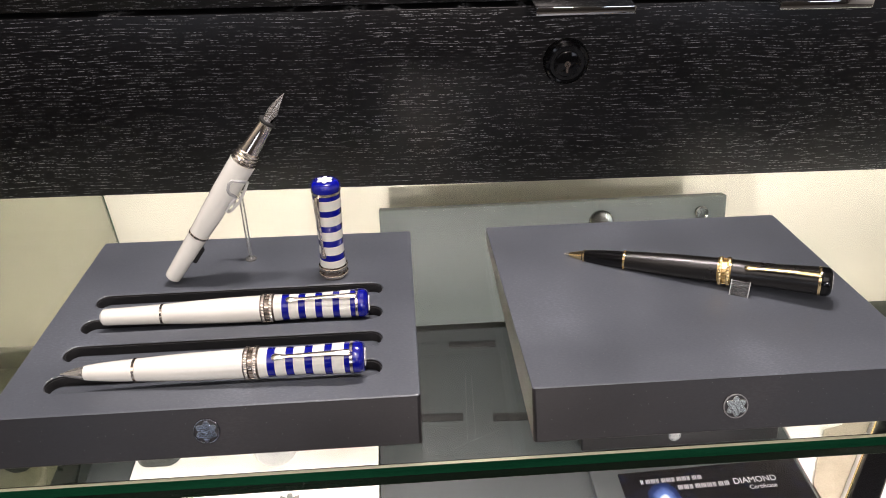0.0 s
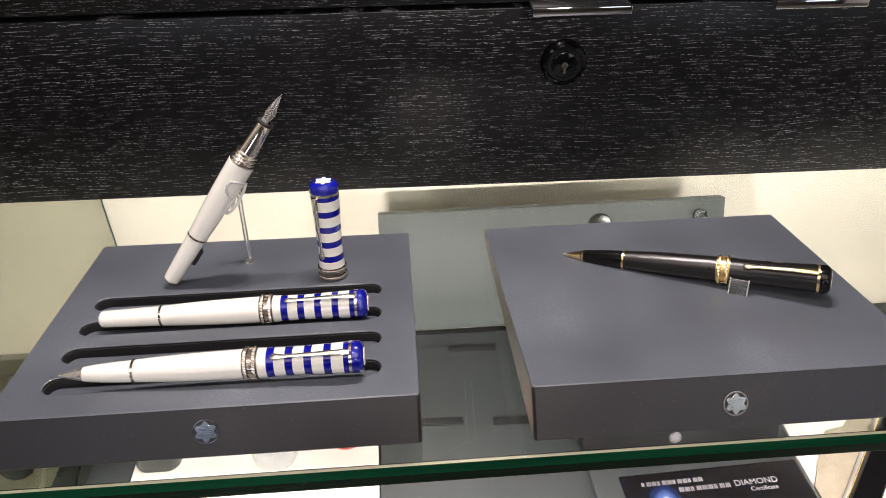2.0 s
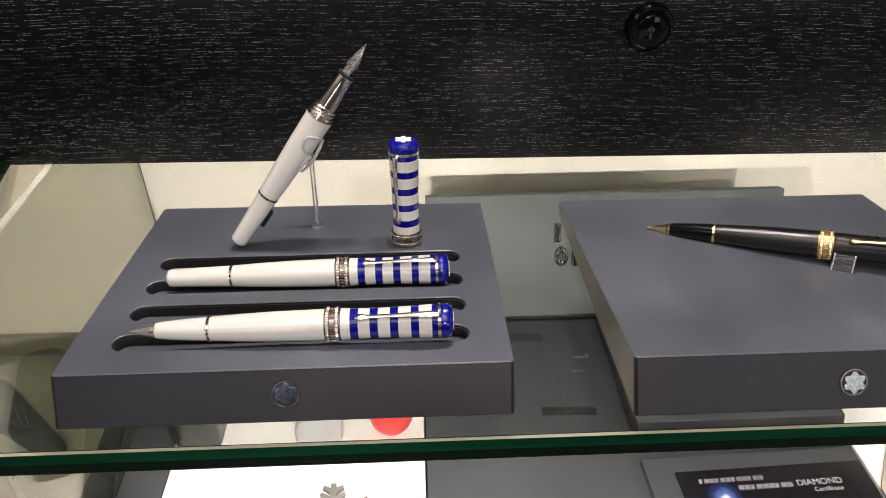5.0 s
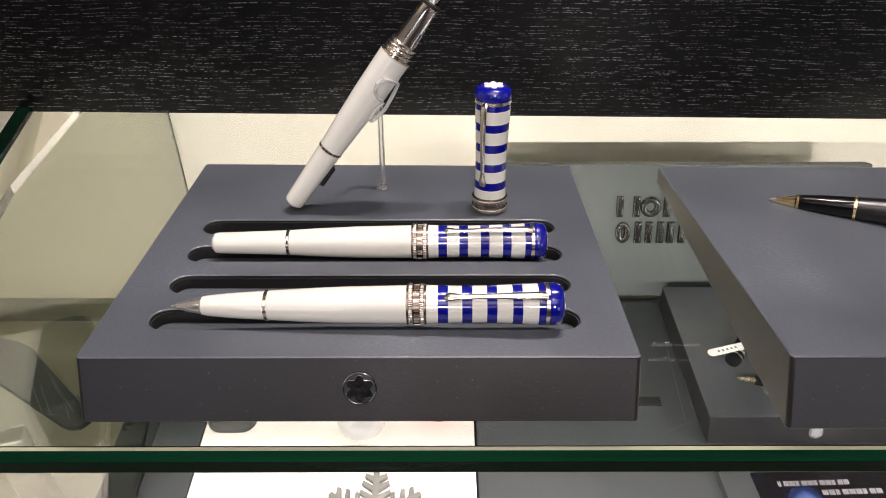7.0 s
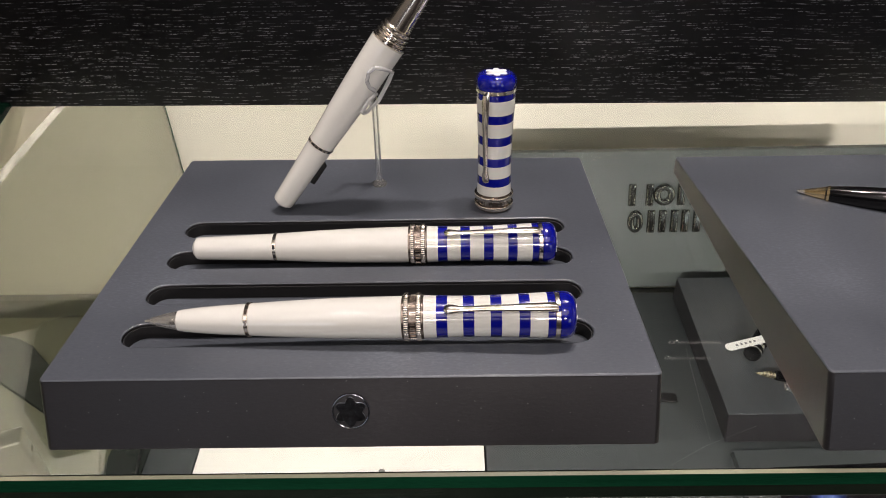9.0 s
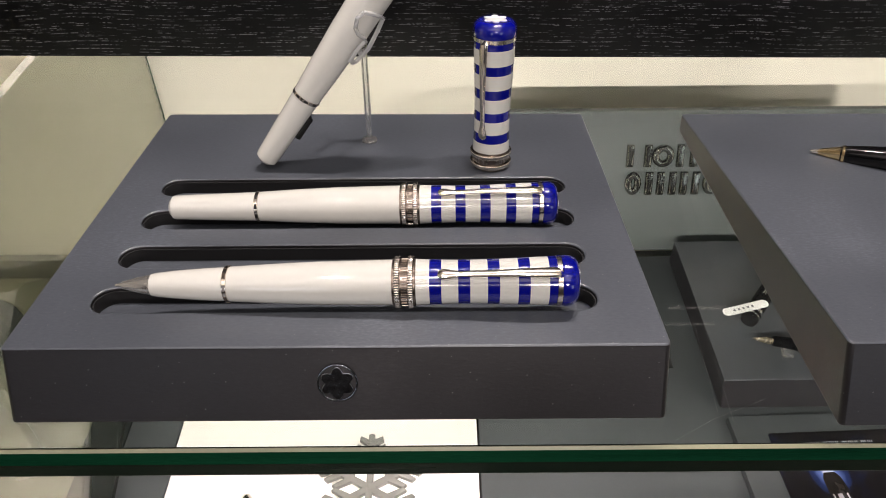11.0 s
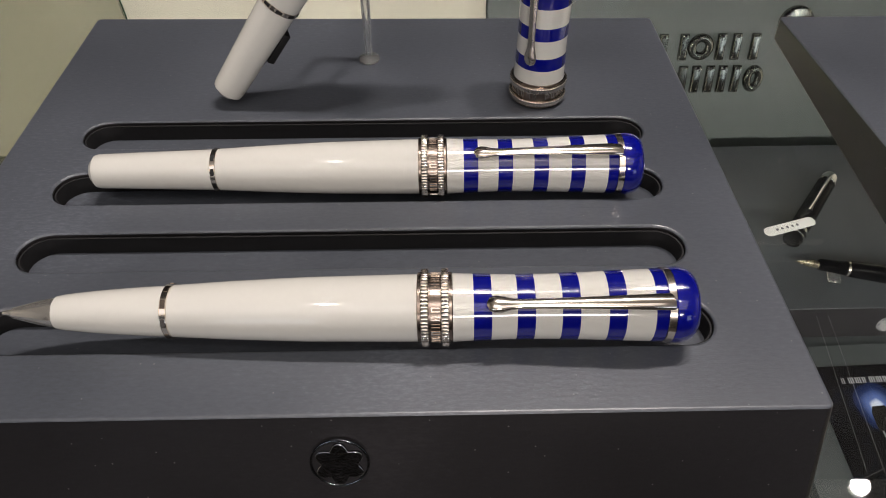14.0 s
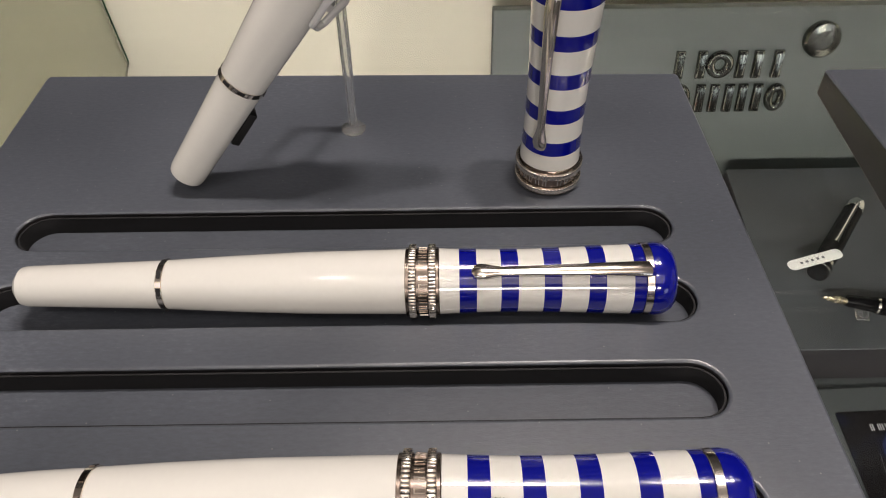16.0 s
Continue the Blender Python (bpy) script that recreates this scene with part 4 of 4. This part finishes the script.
for u, w in ((-0.0052, 0.0005), (-0.0008, 0.0017), (0.0046, 0.0006)):
    st = box(u - w, u + w, -0.088, -0.016, 0.00019, 0.00026)
    bmesh.ops.rotate(st, verts=st.verts, cent=(0, 0, 0), matrix=Matrix.Rotation(radians(4), 3, "Z"))
    part("printed_line", st, PRINT_GREY, cert, smooth=False)


# pens on the lower block
LT = Matrix.Translation(LOW)


def low_pen():
    p = thing("fountain_pen", LT @ along((0.0285, 0.0351, 0.0335), (0.154, 0.0056, 0.0350), 60), "black fountain pen with gold nib on clear rests", "pen")
    nib(p, 0.0175, -0.0170, PALE_GOLD, 0.8)
    part("grip", lathe([(0.016, 0.0036), (0.018, 0.0040), (0.032, 0.0046), (0.034, 0.0052)], 28), BLACK_GLOSS, p)
    part("ring", lathe([(0.034, 0.0053), (0.0355, 0.0054)], 28), NICKEL, p)
    part("barrel", lathe([(0.0355, 0.0056), (0.060, 0.0062), (0.10, 0.0056), (0.124, 0.0040), (0.127, 0.002)], 28), BLACK_GLOSS, p)


low_pen()
lowcap = thing("cap_of_pen", LT @ along((0.0325, 0.0530, 0.0335), (0.0815, 0.1145, 0.0335), 0), "black pen cap with chrome clip and white price tag", "cap")
part("shell", lathe([(0.0, 0.0062), (0.002, 0.0066), (0.030, 0.0068), (0.060, 0.0064), (0.068, 0.0062)], 28), BLACK_GLOSS, lowcap)
for a, w in ((0.003, 0.0012), (0.008, 0.003)):
    part("ring", lathe([(a, 0.0066), (a + 0.0003, 0.0071), (a + w, 0.0071), (a + w + 0.0003, 0.0066)], 28), CHROME, lowcap)
part("top", lathe([(0.068, 0.0064), (0.0685, 0.0068), (0.073, 0.0068), (0.077, 0.0056), (0.079, 0.003)], 28), CHROME, lowcap, "chrome top")
part("clip", tube([(0.070, 0, 0.006), (0.068, 0, 0.0088), (0.05, 0, 0.0092), (0.03, 0, 0.0086), (0.026, 0, 0.008)], [0.0012, 0.0014, 0.0011, 0.0011, 0.0016], 10), CHROME, lowcap)
tag = thing("price_tag", LT @ pose(0.0295, 0.0582, 0.0420, 0, 0, 16), "small white paper price tag tied to the cap", "price tag")
part("paper", outline_slab([stadium(-0.020, 0.020, 0, 0.0078)], 0, 0.0004, 0.0001, 0), PAPER, tag, smooth=False)
for k in range(5):
    part("print_bar", box(-0.011 + 0.004 * k, -0.0092 + 0.004 * k, -0.0009, 0.0009, 0.00042, 0.0005), INK, tag, smooth=False)
for x, y in ((0.0560, 0.0286), (0.112, 0.0154)):
    r = thing("pen_rest", LT @ pose(x, y, 0.0261, 0, 0, -13), "small clear acrylic rest under the black pen", "pen rest", "lower rests")
    part("block", box(-0.004, 0.004, -0.008, 0.008, 0, 0.0026, 0.0005), CLEAR, r)

# snowflake ornament, baubles and a silver bar on the white panel
def snowflake_arm(r, h=0.0023, b=0.0020):
    """One arm in outline: a stem with three pairs of slanting twigs."""
    c, s_ = math.cos(radians(54)), math.sin(radians(54))
    pts = [(0.0, h)]
    for q, l in ((0.40, 0.30), (0.62, 0.26), (0.82, 0.20)):
        x = r * q
        run = (l * r)
        pts += [(x - b / s_, h), (x - b / s_ + run * c, h + run * s_), (x - b / s_ + run * c + 2 * b * s_, h + run * s_ - 0.3 * b), (x + b / s_ + 0.0004, h)]
    pts += [(r - 0.0008, h), (r, h * 0.6)]
    return pts + [(x, -y) for x, y in reversed(pts)]


flake = thing("snowflake_ornament", pose(-0.1144, 0.1443, PZ), "flat grey snowflake ornament on the white panel", "ornament")
for k in range(6):
    bm = outline_slab([snowflake_arm(0.040)], 0.0002, 0.0042, 0.0003, 1)
    bmesh.ops.transform(bm, matrix=Matrix.Translation((0, 0, 0.00003 * k)) @ Matrix.Rotation(radians(60 * k + 90), 4, "Z"), verts=bm.verts)
    part("arm", bm, GREY_PLASTIC, flake)


def bauble(x, y, r, mat, label):
    b = thing("bauble", pose(x, y, PZ), label, "bauble", "baubles")
    part("ball", lathe([(r - r * math.cos(math.pi * k / 24), max(1e-4, r * math.sin(math.pi * k / 24))) for k in range(25)], 40, "z"), mat, b)
    part("cap", lathe([(2 * r - 0.0006, 0.004), (2 * r + 0.004, 0.004), (2 * r + 0.0045, 0.003)], 20, "z"), NICKEL, b, "metal cap")


bauble(-0.1281, 0.2222, 0.0209, GLITTER, "white glitter bauble on the white panel")
bauble(-0.066, 0.24, 0.0193, RED_GLITTER, "red glitter bauble on the white panel")
silver = thing("silver_bar", along((-0.1998, 0.1382, PZ + 0.0036), (-0.1581, 0.0906, PZ + 0.0036)), "slim polished silver bar on the white panel", "pen")
part("body", tube([(0, 0, 0), (0.001, 0, 0), (0.070, 0, 0), (0.072, 0, 0)], [0.002, 0.0034, 0.0034, 0.002], 20), CHROME, silver)
riser = thing("riser", pose(-0.24, 0.2308, PZ), "dark grey acrylic riser with rounded corners", "riser")
part("body", outline_slab([rect(-0.016, 0.024, -0.012, 0.09, 0.012, 8)], 0, 0.055, 0.002), BAND_DARK, riser)

# beyond the divider
far_riser = thing("riser", pose(-0.50, 0.40, -0.44), "low dark slate riser beyond the glass divider", "riser")
part("body", outline_slab([[(-0.13, 0.055), (-0.07, 0.002), (0.025, -0.058), (0.036, -0.062), (0.047, -0.060), (0.053, -0.052), (0.051, -0.044), (-0.055, 0.055), (-0.075, 0.066), (-0.10, 0.072)]], 0, 0.008, 0.0015), PANEL_GREY, far_riser)
clasp = thing("metal_box", pose(-0.457, 0.254, -0.44, 0, 0, 20), "small upright metal box beyond the glass divider", "box")
part("body", outline_slab([rect(-0.014, 0.014, -0.010, 0.010, 0.003, 4)], 0, 0.100, 0.002), NICKEL_SOFT, clasp)

# black case with a gilt edge and the tan sheet beside it
TAN = surface("tan_satin", (0.30, 0.265, 0.20), 0.35, vary=0.2, scale=60, bump=0.1, bump_scale=500)
sheet_tan = thing("tan_sheet", pose(0.005, 0.006, PZ), "tan satin sheet on the white panel", "sheet")
part("sheet", outline_slab([[(0.3395, 0.126), (0.352, 0.134), (0.4290, 0.2200), (0.4050, 0.2220), (0.3930, 0.2110), (0.3740, 0.2070), (0.3585, 0.1840), (0.3395, 0.1540)]], 0.0002, 0.0030, 0.0005, 1), TAN, sheet_tan)
black_case = thing("black_case", along((0.3322, 0.1078, PZ + 0.0031), (0.4490, 0.2380, PZ + 0.0031)), "glossy black case with a gilt edge on the tan sheet", "case")
shell = part("shell", outline_slab([rect(0, 0.176, -0.0236, -0.0012, 0.004, 5)], 0, 0.010, 0.003, 3), BLACK_GLOSS, black_case)
part("gilt_edge", tube([(0.004, -0.0008, 0.0045), (0.06, -0.0008, 0.0045), (0.172, -0.0008, 0.0045)], 0.0013, 10), GOLD, black_case, "gilt edge")
